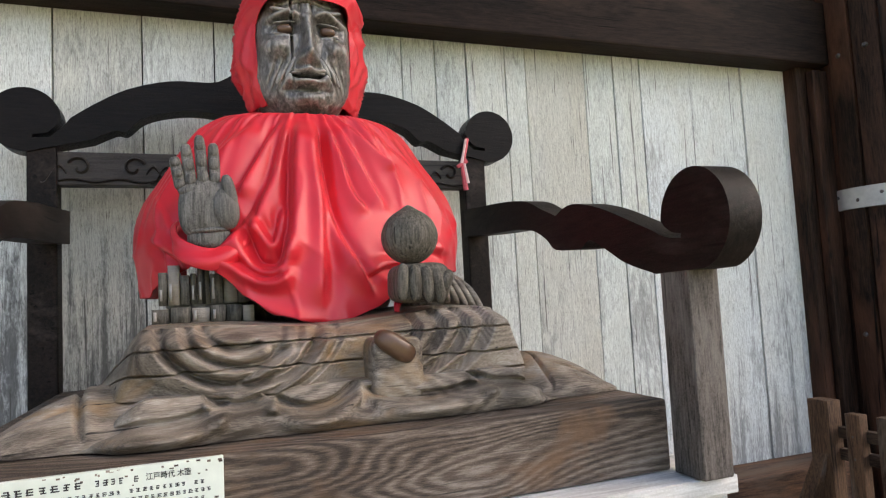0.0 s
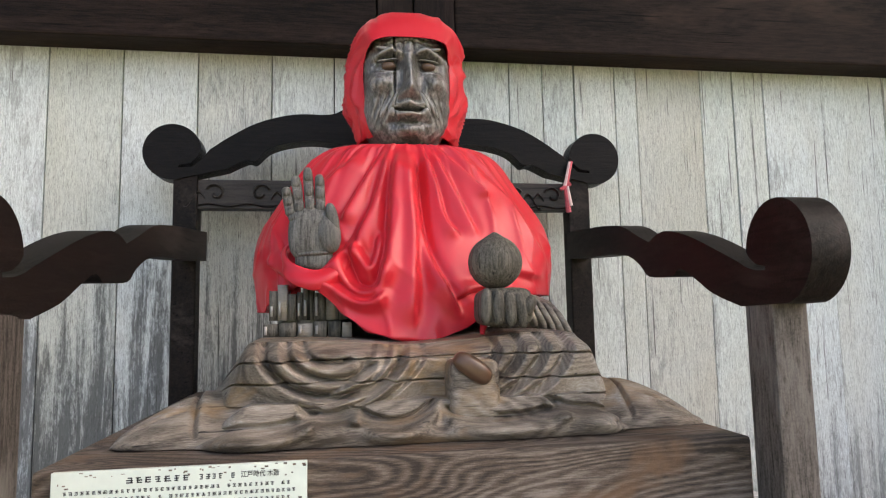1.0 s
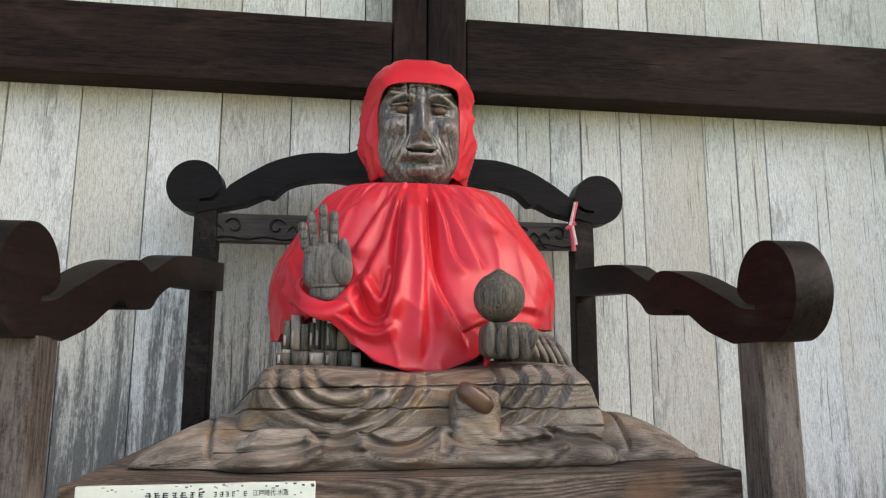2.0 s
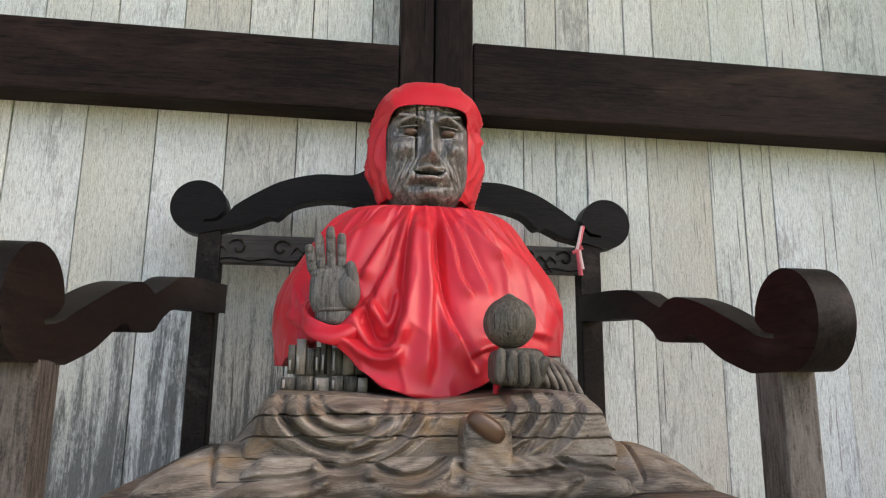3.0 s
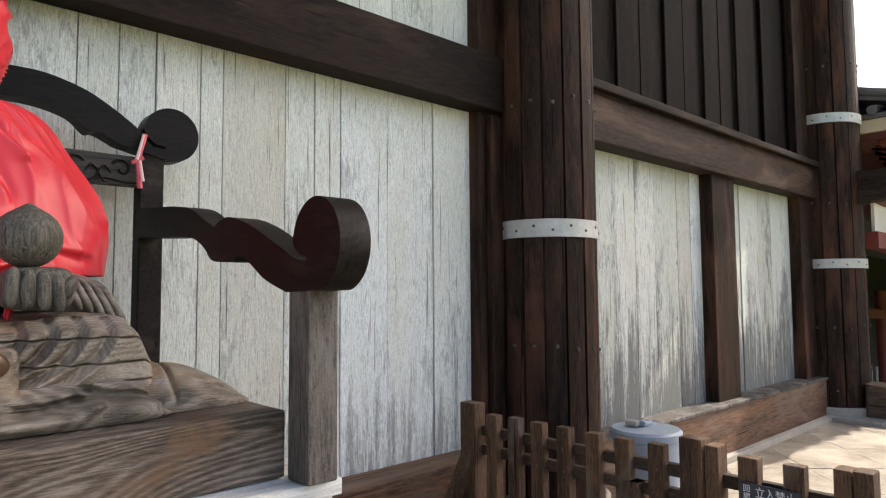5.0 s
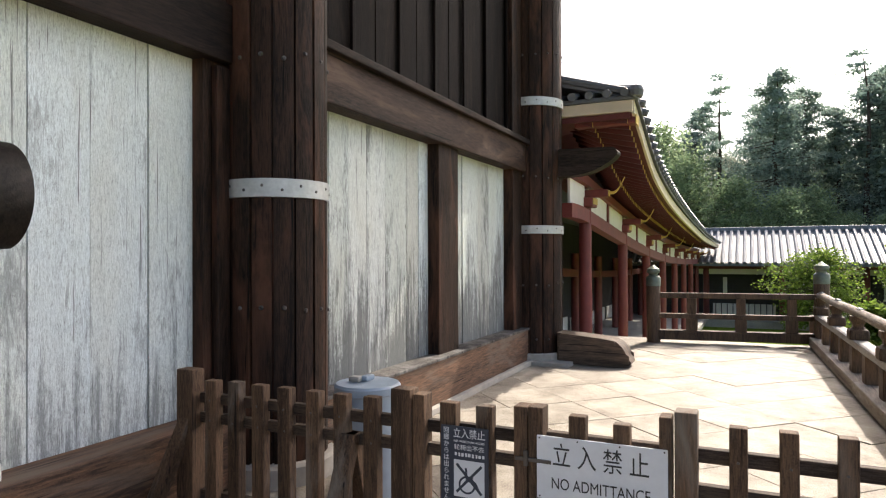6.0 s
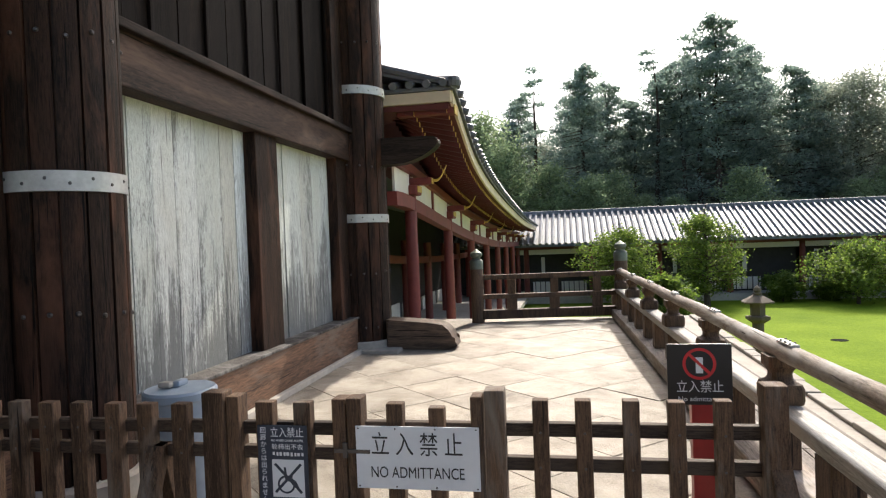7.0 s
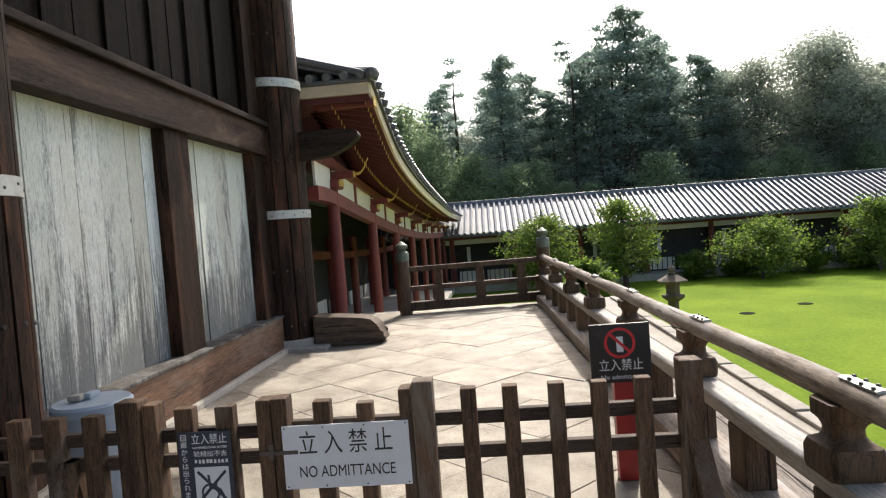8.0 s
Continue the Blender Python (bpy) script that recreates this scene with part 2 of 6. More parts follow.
M_RAILG = timber("silvered_rail_wood", (0.16, 0.145, 0.13), (0.40, 0.38, 0.35), "x", 40, 0.5, 0.4, (0.30, 0.24, 0.18), 0.6)
M_LEDGE = timber("edge_plank_wood", (0.07, 0.055, 0.045), (0.22, 0.185, 0.155), "x", 40, 0.75, 0.4)
# near-black base colour: the shade of unlit interiors is put into it
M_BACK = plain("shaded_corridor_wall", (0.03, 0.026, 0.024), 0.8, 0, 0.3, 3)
# ---- mesh helpers ----
def box(bm, x0, x1, y0, y1, z0, z1, bevel=0.0):
    vs = [bm.verts.new((x, y, z)) for x in (x0, x1) for y in (y0, y1) for z in (z0, z1)]
    fs = [bm.faces.new([vs[k] for k in q]) for q in ((0, 1, 3, 2), (4, 6, 7, 5), (0, 4, 5, 1), (2, 3, 7, 6), (0, 2, 6, 4), (1, 5, 7, 3))]
    if bevel > 0:
        es = list({e for f in fs for e in f.edges})
        bmesh.ops.bevel(bm, geom=es, offset=bevel, segments=2, affect="EDGES", profile=0.6)
    return vs


def rings(bm, loops, close=True, caps=True):
    """Skin a row of vertex loops."""
    rows = [[bm.verts.new(p) for p in loop] for loop in loops]
    n = len(rows[0])
    for a, b in zip(rows, rows[1:]):
        for k in range(n if close else n - 1):
            bm.faces.new((a[k], a[(k + 1) % n], b[(k + 1) % n], b[k]))
    if caps and close:
        bm.faces.new(rows[0][::-1])
        bm.faces.new(rows[-1])
    return rows


def rod(bm, p0, p1, r0, r1=None, n=14):
    p0, p1 = Vector(p0), Vector(p1)
    r1 = r0 if r1 is None else r1
    q = (p1 - p0).to_track_quat("Z", "Y")
    circle = [Vector((math.cos(2 * math.pi * k / n), math.sin(2 * math.pi * k / n), 0)) for k in range(n)]
    rings(bm, [[p0 + q @ (c * r0) for c in circle], [p1 + q @ (c * r1) for c in circle]])


def lathe(bm, cx, cy, profile, n=24, wob=None):
    loops = []
    for r, z in profile:
        loops.append([(cx + r * math.cos(2 * math.pi * k / n) * (wob(k, z) if wob else 1), cy + r * math.sin(2 * math.pi * k / n) * (wob(k, z) if wob else 1), z) for k in range(n)])
    rings(bm, loops)


def prism(bm, outline, axis, a0, a1, bevel=0.0):
    """A flat outline given as pairs, drawn out along one axis. axis x: pairs are (y, z); y: (x, z); z: (x, y)."""
    put = {"x": lambda p, a: (a, p[0], p[1]), "y": lambda p, a: (p[0], a, p[1]), "z": lambda p, a: (p[0], p[1], a)}[axis]
    rows = rings(bm, [[put(p, a0) for p in outline], [put(p, a1) for p in outline]])
    if not bevel:
        bm.normal_update()
        bmesh.ops.triangulate(bm, faces=[f for f in bm.faces if len(f.verts) > 4], ngon_method="EAR_CLIP")
    if bevel:
        es = [e for r in rows for v in r for e in v.link_edges if all(w in r for w in e.verts)]
        bmesh.ops.bevel(bm, geom=list(set(es)), offset=bevel, segments=2, affect="EDGES")


def spline(points, steps=6):
    """A smooth run through points (Catmull-Rom)."""
    out = []
    for k in range(len(points) - 1):
        p0, p1, p2, p3 = (np.array(points[max(0, min(len(points) - 1, k + d))], float) for d in (-1, 0, 1, 2))
        for s in range(steps):
            t = s / steps
            out.append(tuple(0.5 * (2 * p1 + (p2 - p0) * t + (2 * p0 - 5 * p1 + 4 * p2 - p3) * t * t + (3 * p1 - p0 - 3 * p2 + p3) * t ** 3)))
    out.append(tuple(points[-1]))
    return out


def sheet(bm, f, nu, nv, wrap=False):
    rows = [[bm.verts.new(f(u / (nu if wrap else nu - 1), v / (nv - 1))) for u in range(nu)] for v in range(nv)]
    for a, b in zip(rows, rows[1:]):
        for k in range(nu if wrap else nu - 1):
            bm.faces.new((a[k], a[(k + 1) % nu], b[(k + 1) % nu], b[k]))
    return rows


def thing(name, loc, label, category, group="", kind=""):
    ob = new(name)
    ob.location = loc
    ob.empty_display_size = 0.1
    return tagged(ob, label, category, group, kind)


def mesh_of(name, bm, material, smooth=False):
    bmesh.ops.recalc_face_normals(bm, faces=bm.faces)
    me = bpy.data.meshes.new(name)
    bm.to_mesh(me)
    bm.free()
    for mt in material if isinstance(material, (list, tuple)) else (material,):
        me.materials.append(mt)
    if smooth:
        for p in me.polygons:
            p.use_smooth = True
        if smooth != "all":
            me.set_sharp_from_angle(angle=math.radians(38))
    return me


def part(name, bm, material, parent=None, label="", smooth=False):
    ob = new(name, mesh_of(name, bm, material, smooth))
    if parent:
        at = parent.location.copy() if parent.parent is None else Vector((0, 0, 0))
        ob.parent = parent
        ob.matrix_parent_inverse = Matrix.Translation(-at)
    if label:
        tagged(ob, label)
    return ob


def solid(name, bm, material, label, category, group="", kind="", smooth=False):
    return tagged(part(name, bm, material, None, "", smooth), label, category, group, kind)


def block(name, dims, material, parent, bevel=0.0, label=""):
    bm = bmesh.new()
    box(bm, *dims, bevel=bevel)
    return part(name, bm, material, parent, label)


def structure(name, label, category, loc=(0, 0, 0)):
    return thing(name, loc, label, category, "", "structure")


rnd = random.Random(7)

# ---- platform and ground ----
LAWN = -2.3
bm = bmesh.new()
box(bm, -16, 13.0, -2.50, 9.0, -2.6, -0.05)
M_BED = plain("paving_bed", (0.30, 0.27, 0.23), 0.9, 0, 0.2, 20)
platform = solid("platform", bm, M_BED, "stone platform of the temple hall", "platform", kind="structure")

M_GRASS, nt, bs = shader("mown_grass")
a = noisen(nt, coords(nt, shuffle=False), 0.35, 4)
b = noisen(nt, coords(nt, shuffle=False), 9.0, 6)
fac = mathn(nt, "ADD", mathn(nt, "MULTIPLY", a, 0.55), mathn(nt, "MULTIPLY", b, 0.45))
nt.links.new(ramp(nt, fac, ((0.35, (0.088, 0.143, 0.010)), (0.65, (0.165, 0.232, 0.018)))), bs.inputs["Base Color"])
bs.inputs["Roughness"].default_value = 0.9
bs.inputs["Specular IOR Level"].default_value = 0.05
bumpn(nt, bs, b, 0.5, 0.05)
bm = bmesh.new()
n = 40
sheet(bm, lambda u, v: (-300 + 900 * u, -450 + 900 * v, LAWN + 0.0), n, n)
solid("ground", bm, M_GRASS, "flat sunlit green lawn around the temple", "lawn", kind="structure")
# unseen pale ground in front of the hall, added to bounce light onto the boards
bm = bmesh.new()
box(bm, -60, -0.5, -60, -4.5, LAWN - 0.1, LAWN + 0.03)
M_BOUNCE = plain("pale_bounce_ground", (0.46, 0.41, 0.35), 0.9, 0, 0.3, 30, 0.4)
solid("gravel_court", bm, M_BOUNCE, "pale unseen ground, added to bounce light onto the hall wall", "gravel", kind="structure")

# ---- hall: walls, columns, beams ----
W1, W2 = 3.16, 2.85


def boards(seams, y, z0, z1, material, parent, thick=0.035):
    for x0, x1 in zip(seams, seams[1:]):
        d = rnd.uniform(-0.005, 0.005)
        bm = bmesh.new()
        box(bm, x0 + 0.003, x1 - 0.003, y + d, y + thick + d, z0, z1, 0.0025)
        part("board", bm, M_BOARD3 if material is M_BOARD and z0 < 1 and -1.6 < x0 < 0.1 else material, parent)


wall_1 = structure("wall_1", "whitewashed vertical boards, grey and flaking, behind the seated figure", "wall", (0, W1, 0))
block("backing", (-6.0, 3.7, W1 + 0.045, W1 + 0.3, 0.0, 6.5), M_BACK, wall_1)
low = [-2.75, -2.42, -2.1, -1.77, -1.447, -1.111, -0.787, -0.452, -0.111, 0.185, 0.47, 0.77, 1.063, 1.24, 1.41, 1.628, 1.749, 2.112, 2.30, 2.477, 2.827, 3.213, 3.60]
boards(low, W1, 0.47, 2.90, M_BOARD, wall_1)
up = [-2.75, -2.40, -2.05, -1.7, -1.36, -1.02, -0.7, -0.38, -0.06, 0.25, 0.48, 0.75, 1.081, 1.254, 1.444, 1.65, 1.82, 2.169, 2.514, 2.867, 3.218, 3.60]
boards(up, W1, 3.12, 6.2, M_BOARD, wall_1)


def beam(name, dims, material, label, bevel=0.012):
    bm = bmesh.new()
    box(bm, *dims, bevel=bevel)
    return solid(name, bm, material, label, "beam", kind="structure")


beam("beam_1", (-6.0, 0.385, 2.98, 3.155, 2.803, 3.16), M_DARKX, "dark timber tie beam across the boarded wall")
beam("beam_2", (0.76, 3.76, 2.98, 3.155, 2.813, 3.205), M_DARKX, "dark timber tie beam across the boarded wall")
beam("wall_post_1", (0.39, 0.558, 2.97, 3.154, 2.70, 6.3), M_DARKZ, "dark timber post above the beam")
beam("wall_post_2", (0.562, 0.755, 2.96, 3.154, 2.70, 6.3), M_DARKZ, "dark timber post above the beam")
beam("wall_post_4", (3.555, 3.80, 3.06, 3.30, 0.02, 6.3), M_DARK, "dark timber jamb beside the round column")
beam("wall_post_5", (3.62, 3.74, 3.0, 3.055, 0.02, 2.78), M_DARK, "thin dark strip beside the jamb")
beam("sill_1", (-6.0, 3.62, 2.90, 3.158, 0.02, 0.485), M_SILL, "reddish brown timber sill under the boards")

wall_2 = structure("wall_2", "whitewashed vertical boards, stained dark by weather, between two columns", "wall", (4.6, W2, 0))
block("backing", (4.2, 9.3, W2 + 0.05, W2 + 0.3, 0.0, 3.0), M_BACK, wall_2)
boards([4.40, 4.648, 4.928, 5.215, 5.532, 5.938, 6.187, 6.42], W2, 0.45, 2.70, M_BOARD2, wall_2)
boards([6.86, 7.278, 7.749, 8.119, 8.72], W2, 0.45, 2.70, M_BOARD2, wall_2)
beam("wall_post_6", (6.39, 6.88, 2.72, 2.90, 0.46, 2.70), M_DARK, "dark timber post between the boarded panels")
beam("wall_post_7", (8.68, 9.2, 2.72, 2.95, 0.02, 6.5), M_DARK, "dark timber jamb beside the corner column")
beam("beam_3", (4.2, 9.15, 2.66, 2.848, 2.655, 3.06), M_BEAM, "dark timber beam over the boarded panels")
beam("beam_4", (4.2, 9.1, 2.60, 2.658, 3.03, 3.10), M_DARKX, "thin dark rail on the beam")
beam("sill_2", (4.2, 9.12, 2.635, 2.845, 0.02, 0.47), M_SILL, "sunlit reddish brown sill under the boards")
beam("sill_3", (4.2, 9.12, 2.615, 2.845, 0.472, 0.50), M_POST, "weathered ledge on the sill", 0.006)
beam("sill_4", (4.2, 9.1, 2.56, 2.63, 0.0, 0.06), M_STONE, "stone strip at the foot of the sill", 0.008)
upper = structure("wall_3", "dark vertical planks and ribs above the beam", "wall", (4.6, 2.8, 3))
x, rib = 4.3, 0
while x < 8.7:
    w = rnd.uniform(0.30, 0.42)
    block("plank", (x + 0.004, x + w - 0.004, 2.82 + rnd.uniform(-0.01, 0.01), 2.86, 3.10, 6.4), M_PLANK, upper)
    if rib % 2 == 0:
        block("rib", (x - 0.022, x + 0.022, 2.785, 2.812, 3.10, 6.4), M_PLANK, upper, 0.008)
    rib += 1
    x += w
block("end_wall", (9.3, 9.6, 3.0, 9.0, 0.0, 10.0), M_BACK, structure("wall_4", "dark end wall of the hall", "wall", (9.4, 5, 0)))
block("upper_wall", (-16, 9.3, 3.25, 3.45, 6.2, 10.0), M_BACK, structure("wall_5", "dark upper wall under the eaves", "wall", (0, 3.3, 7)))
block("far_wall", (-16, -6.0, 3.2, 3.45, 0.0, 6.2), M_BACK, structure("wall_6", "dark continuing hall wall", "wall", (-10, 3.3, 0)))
# the deep lower roof of the hall, high above
bm = bmesh.new()
box(bm, -16, 14.3, -1.2, 9.0, 10.0, 10.4)
solid("ceiling", bm, M_DARKX, "dark underside of the deep hall eaves", "eaves", kind="structure")


def column(name, cx, cy, r, z1, bands, label, boards_n=15):
    """A round pillar clad in narrow dark staves, with flat iron hoops and nails."""
    col = thing(name, (cx, cy, 0), label, "column", "hall columns")
    core = bmesh.new()
    lathe(core, cx, cy, [(r - 0.03, 0.05), (r - 0.03, z1)], 32)
    part("core", core, M_DARK, col)
    for k in range(boards_n):
        a0 = 2 * math.pi * (k + 0.05) / boards_n
        a1 = 2 * math.pi * (k + 0.95) / boards_n
        rr = r + rnd.uniform(-0.012, 0.006)
        bm = bmesh.new()
        loops = []
        for z in (0.14, z1):
            arc = [(cx + rr * math.cos(a0 + (a1 - a0) * t / 4), cy + rr * math.sin(a0 + (a1 - a0) * t / 4), z) for t in range(5)]
            arc += [(cx + (r - 0.035) * math.cos(a), cy + (r - 0.035) * math.sin(a), z) for a in (a1, a0)]
            loops.append(arc)
        rings(bm, loops)
        part("stave", bm, M_DARK, col, smooth=True)
    for z0, z1b in bands:
        bm = bmesh.new()
        lathe(bm, cx, cy, [(r + 0.002, z0), (r + 0.013, z0 + 0.002), (r + 0.013, z1b - 0.002), (r + 0.002, z1b)], 40)
        hoop = part("iron_hoop", bm, M_IRON, col, "pale galvanised iron hoop", smooth=True)
        for k in range(18):
            a = 2 * math.pi * k / 18 + 0.1
            bm = bmesh.new()
            p = Vector((cx + (r + 0.012) * math.cos(a), cy + (r + 0.012) * math.sin(a), (z0 + z1b) / 2 + 0.015 * (-1) ** k))
            rod(bm, p, p + Vector((math.cos(a), math.sin(a), 0)) * 0.006, 0.011, 0.007, 8)
            part("nail", bm, M_NAIL, hoop)
    return col


c1 = column("round_column", 4.08, 2.90, 0.358, 6.6, [(1.91, 2.035)], "thick dark round timber column with a pale iron hoop")
c2 = column("round_column", 9.48, 2.70, 0.43, 9.9, [(1.80, 1.915), (3.58, 3.70)], "thick dark round corner column with two pale iron hoops")
for (c, cx, cy, r), zs in zip(((c1, 4.08, 2.90, 0.358), (c2, 9.48, 2.70, 0.43)), ((1.16, 2.86), (0.35, 1.10, 2.6, 4.3))):
    for z in zs:
        for k in range(15):
            a = 2 * math.pi * (k + 0.5) / 15
            p = Vector((cx + r * math.cos(a), cy + r * math.sin(a), z + rnd.uniform(-0.03, 0.03)))
            bm = bmesh.new()
            rod(bm, p, p + Vector((math.cos(a), math.sin(a), 0)) * 0.016, 0.017, 0.009, 8)
            part("stud", bm, M_NAIL, c)
bm = bmesh.new()
lathe(bm, 9.48, 2.70, [(0.47, 0.0), (0.47, 0.13), (0.455, 0.145)], 28)
solid("column_base", bm, M_STONE, "pale stone drum under the corner column", "column base", smooth=True)
bm = bmesh.new()
box(bm, 8.95, 10.0, 2.05, 3.1, -0.02, 0.05, 0.015)
solid("base_slab", bm, M_STONE, "worn square stone slab under the corner column", "stone slab")
bm = bmesh.new()
lathe(bm, 4.08, 2.90, [(0.42, 0.0), (0.42, 0.13), (0.40, 0.15)], 28)
solid("column_base", bm, M_STONE, "pale stone drum under the round column", "column base", smooth=True)
# beam ends that stick out past the corner column
tip = spline([(2.30, 2.60), (1.95, 2.62), (1.70, 2.70), (1.54, 2.80), (1.47, 2.88), (1.50, 2.95), (1.62, 2.975), (2.30, 2.985)], 5)
bm = bmesh.new()
prism(bm, tip, "x", 9.36, 9.60, 0.012)
solid("beam_end", bm, M_DARKY, "dark curved beam end sticking out of the corner column", "beam end", smooth=True)
log = spline([(2.28, 0.02), (1.36, 0.02), (1.34, 0.16), (1.42, 0.30), (1.60, 0.37), (2.28, 0.43)], 6)
bm = bmesh.new()
prism(bm, log, "x", 9.22, 9.62, 0.03)
solid("sill_end", bm, timber("sill_end_wood", (0.05, 0.036, 0.027), (0.19, 0.13, 0.09), "y", 30, 0.7, 0.4), "rounded brown sill end lying on the paving", "beam end", smooth=True)
# ---- throne ----
CX = 0.449
chair = thing("throne_chair", (0.42, 2.2, 1.06), "black carved wooden throne with scrolled arms and back", "chair")
CREST_TOP = [(0.83, 2.262), (0.72, 2.318), (0.595, 2.389), (0.44, 2.432), (0.29, 2.436), (0.235, 2.452), (0.165, 2.50), (0.08, 2.545), (0.0, 2.56)]
CREST_LOW = [(0.0, 2.33), (0.12, 2.30), (0.23, 2.305), (0.36, 2.315), (0.47, 2.30), (0.545, 2.272), (0.60, 2.222), (0.64, 2.224), (0.72, 2.185), (0.83, 2.145)]
SCROLL_H, SCROLL_Z, SCROLL_R = 0.942, 2.257, 0.121
half = spline(CREST_TOP[1:], 4)
low = spline(CREST_LOW[:-1], 4)
curl = [(SCROLL_H + SCROLL_R * math.cos(math.radians(a)), SCROLL_Z + SCROLL_R * math.sin(math.radians(a))) for a in range(-112, 178, 7)]
wing = low + curl + [(0.838, 2.236), (0.868, 2.208), (0.915, 2.200), (0.918, 2.188), (0.86, 2.192), (0.815, 2.232), (0.79, 2.268)] + half
outline = [(CX + h, z) for h, z in wing[:-1]] + [(CX - h, z) for h, z in wing[::-1][:-1]]
bm = bmesh.new()
prism(bm, outline, "y", 2.885, 2.985)
crest = part("crest_rail", bm, M_CHAIRX, chair, smooth=True)


for x0, x1 in ((-0.49, -0.39), (1.262, 1.364)):
    block("back_post", (x0, x1, 2.895, 2.985, 1.058, 2.16), M_CHAIR, chair, 0.008)
block("back_rail", (-0.391, 1.263, 2.905, 2.965, 2.012, 2.142), M_CARVED, chair, 0.006)
# carved clouds on the back rail: curls along a wavy line
def carved_line(pts, w, lift):
    bm = bmesh.new()
    rings(bm, [[(x + w * nx, 2.9052, z + w * nz), (x - w * nx, 2.9052, z - w * nz), (x, 2.905 - lift, z)] for x, z, nx, nz in pts])
    part("carving", bm, M_CARVED, chair)


for k in range(9):
    cx, flip = -0.315 + k * 0.188, 1 if k % 2 else -1
    curl_pts, tail_pts = [], []
    for j in range(24):
        ang, rr = 5.6 * j / 23 + 0.4, 0.042 * (1 - 0.74 * j / 23)
        curl_pts.append((cx + flip * rr * math.cos(ang), 2.082 + rr * math.sin(ang), flip * math.cos(ang), math.sin(ang)))
    for j in range(14):
        q = j / 13
        tail_pts.append((cx + flip * (0.045 + 0.085 * q), 2.060 + 0.030 * math.sin(5.2 * q) - 0.01 * q, 0.0, 1.0))
    carved_line(curl_pts, 0.007, 0.014)
    carved_line(tail_pts, 0.008, 0.012)
carved_line([(-0.385 + 1.64 * j / 90, 2.030 + 0.006 * math.sin(j * 0.7), 0.0, 1.0) for j in range(91)], 0.006, 0.009)
ARM_TOP = [(2.92, 1.915), (2.70, 1.897), (2.45, 1.877), (2.25, 1.848), (2.12, 1.80), (2.02, 1.764)]
ARM_TOP2 = [(2.02, 1.764), (1.96, 1.782), (1.88, 1.783), (1.74, 1.748), (1.60, 1.695), (1.50, 1.655), (1.43, 1.64)]
ARM_LOW = [(1.36, 1.552), (1.50, 1.546), (1.63, 1.582), (1.72, 1.625), (1.81, 1.662), (1.86, 1.641)]
ARM_LOW2 = [(1.86, 1.641), (2.03, 1.652), (2.10, 1.695), (2.20, 1.735), (2.35, 1.754), (2.60, 1.768), (2.92, 1.79)]
roll = [(1.345 + 0.120 * math.cos(math.radians(a)), 1.667 + 0.120 * math.sin(math.radians(a))) for a in range(4, 262, 7)]
slit = [(1.50, 1.655), (1.47, 1.640), (1.43, 1.630), (1.392, 1.627), (1.390, 1.637), (1.425, 1.643), (1.452, 1.660)]
arm_outline = spline(ARM_TOP, 4)[:-1] + spline(ARM_TOP2[:-2], 4) + slit + roll + spline(ARM_LOW[1:], 4)[:-1] + spline(ARM_LOW2, 4)
for x0 in (1.194, -0.506):
    x1 = x0 + 0.090
    bm = bmesh.new()
    prism(bm, arm_outline, "x", x0, x1)
    for v in bm.verts:
        v.co.x += 0.05 * (v.co.y - 1.5) * 0.9
    part("arm", bm, M_CHAIR, chair, smooth=True)
    bm = bmesh.new()
    box(bm, x0, x0 + 0.088, 1.382, 1.485, 1.06, 1.556, 0.006)
    part("front_post", bm, M_POST, chair, "grey weathered wooden post")

bm = bmesh.new()
box(bm, -0.402, 1.198, 1.50, 3.00, 1.062, 1.238, 0.012)
for v in bm.verts:
    v.co.z += 0.004 * math.sin(v.co.x * 5)
solid("plinth", bm, M_PLINTH, "thick weathered grey-brown wooden plinth with swirling grain", "plinth")
base = thing("altar_base", (0.4, 2.2, 0), "pale whitish wooden base under the plinth", "base")
block("top_board", (-0.54, 1.312, 1.405, 3.04, 1.015, 1.058), M_PALE, base, 0.005)
block("front_board", (-0.52, 1.295, 1.425, 1.46, 0.0, 1.013), M_PALE, base, 0.004)
for x0 in (-0.52, 1.26):
    block("side_board", (x0, x0 + 0.035, 1.464, 3.03, 0.0, 1.013), M_PALE, base, 0.004)

# ---- the seated wooden figure ----
M_FIG = swirl_wood("carved_old_wood", (0.080, 0.062, 0.046), (0.275, 0.230, 0.182), (0.52, 0.47, 0.40), (0.31, 0.195, 0.090), (0.40, 1, 1), 3.4, 0.4, 0.48, 0.07, 150.0)
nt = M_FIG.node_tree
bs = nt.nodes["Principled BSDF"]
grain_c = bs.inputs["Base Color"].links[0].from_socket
# convex folds painted paler: highlights on the ridges together with wear
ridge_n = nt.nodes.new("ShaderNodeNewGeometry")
wear_and_glint = mathn(nt, "MULTIPLY", mathn(nt, "SUBTRACT", ridge_n.outputs["Pointiness"], 0.525), 9.0, True)
nt.links.new(mixc(nt, mathn(nt, "MULTIPLY", wear_and_glint, 0.55), grain_c, (0.46, 0.41, 0.34)), bs.inputs["Base Color"])
M_FACE, nt, bs = shader("polished_dark_wood")
v1 = coords(nt, (1, 1, 0.12), False)
f1 = noisen(nt, v1, 140, 6, 0.72, 0.5)
b1 = noisen(nt, coords(nt, (1, 1, 0.5), False), 42.0, 5, 0.65, 0.6)
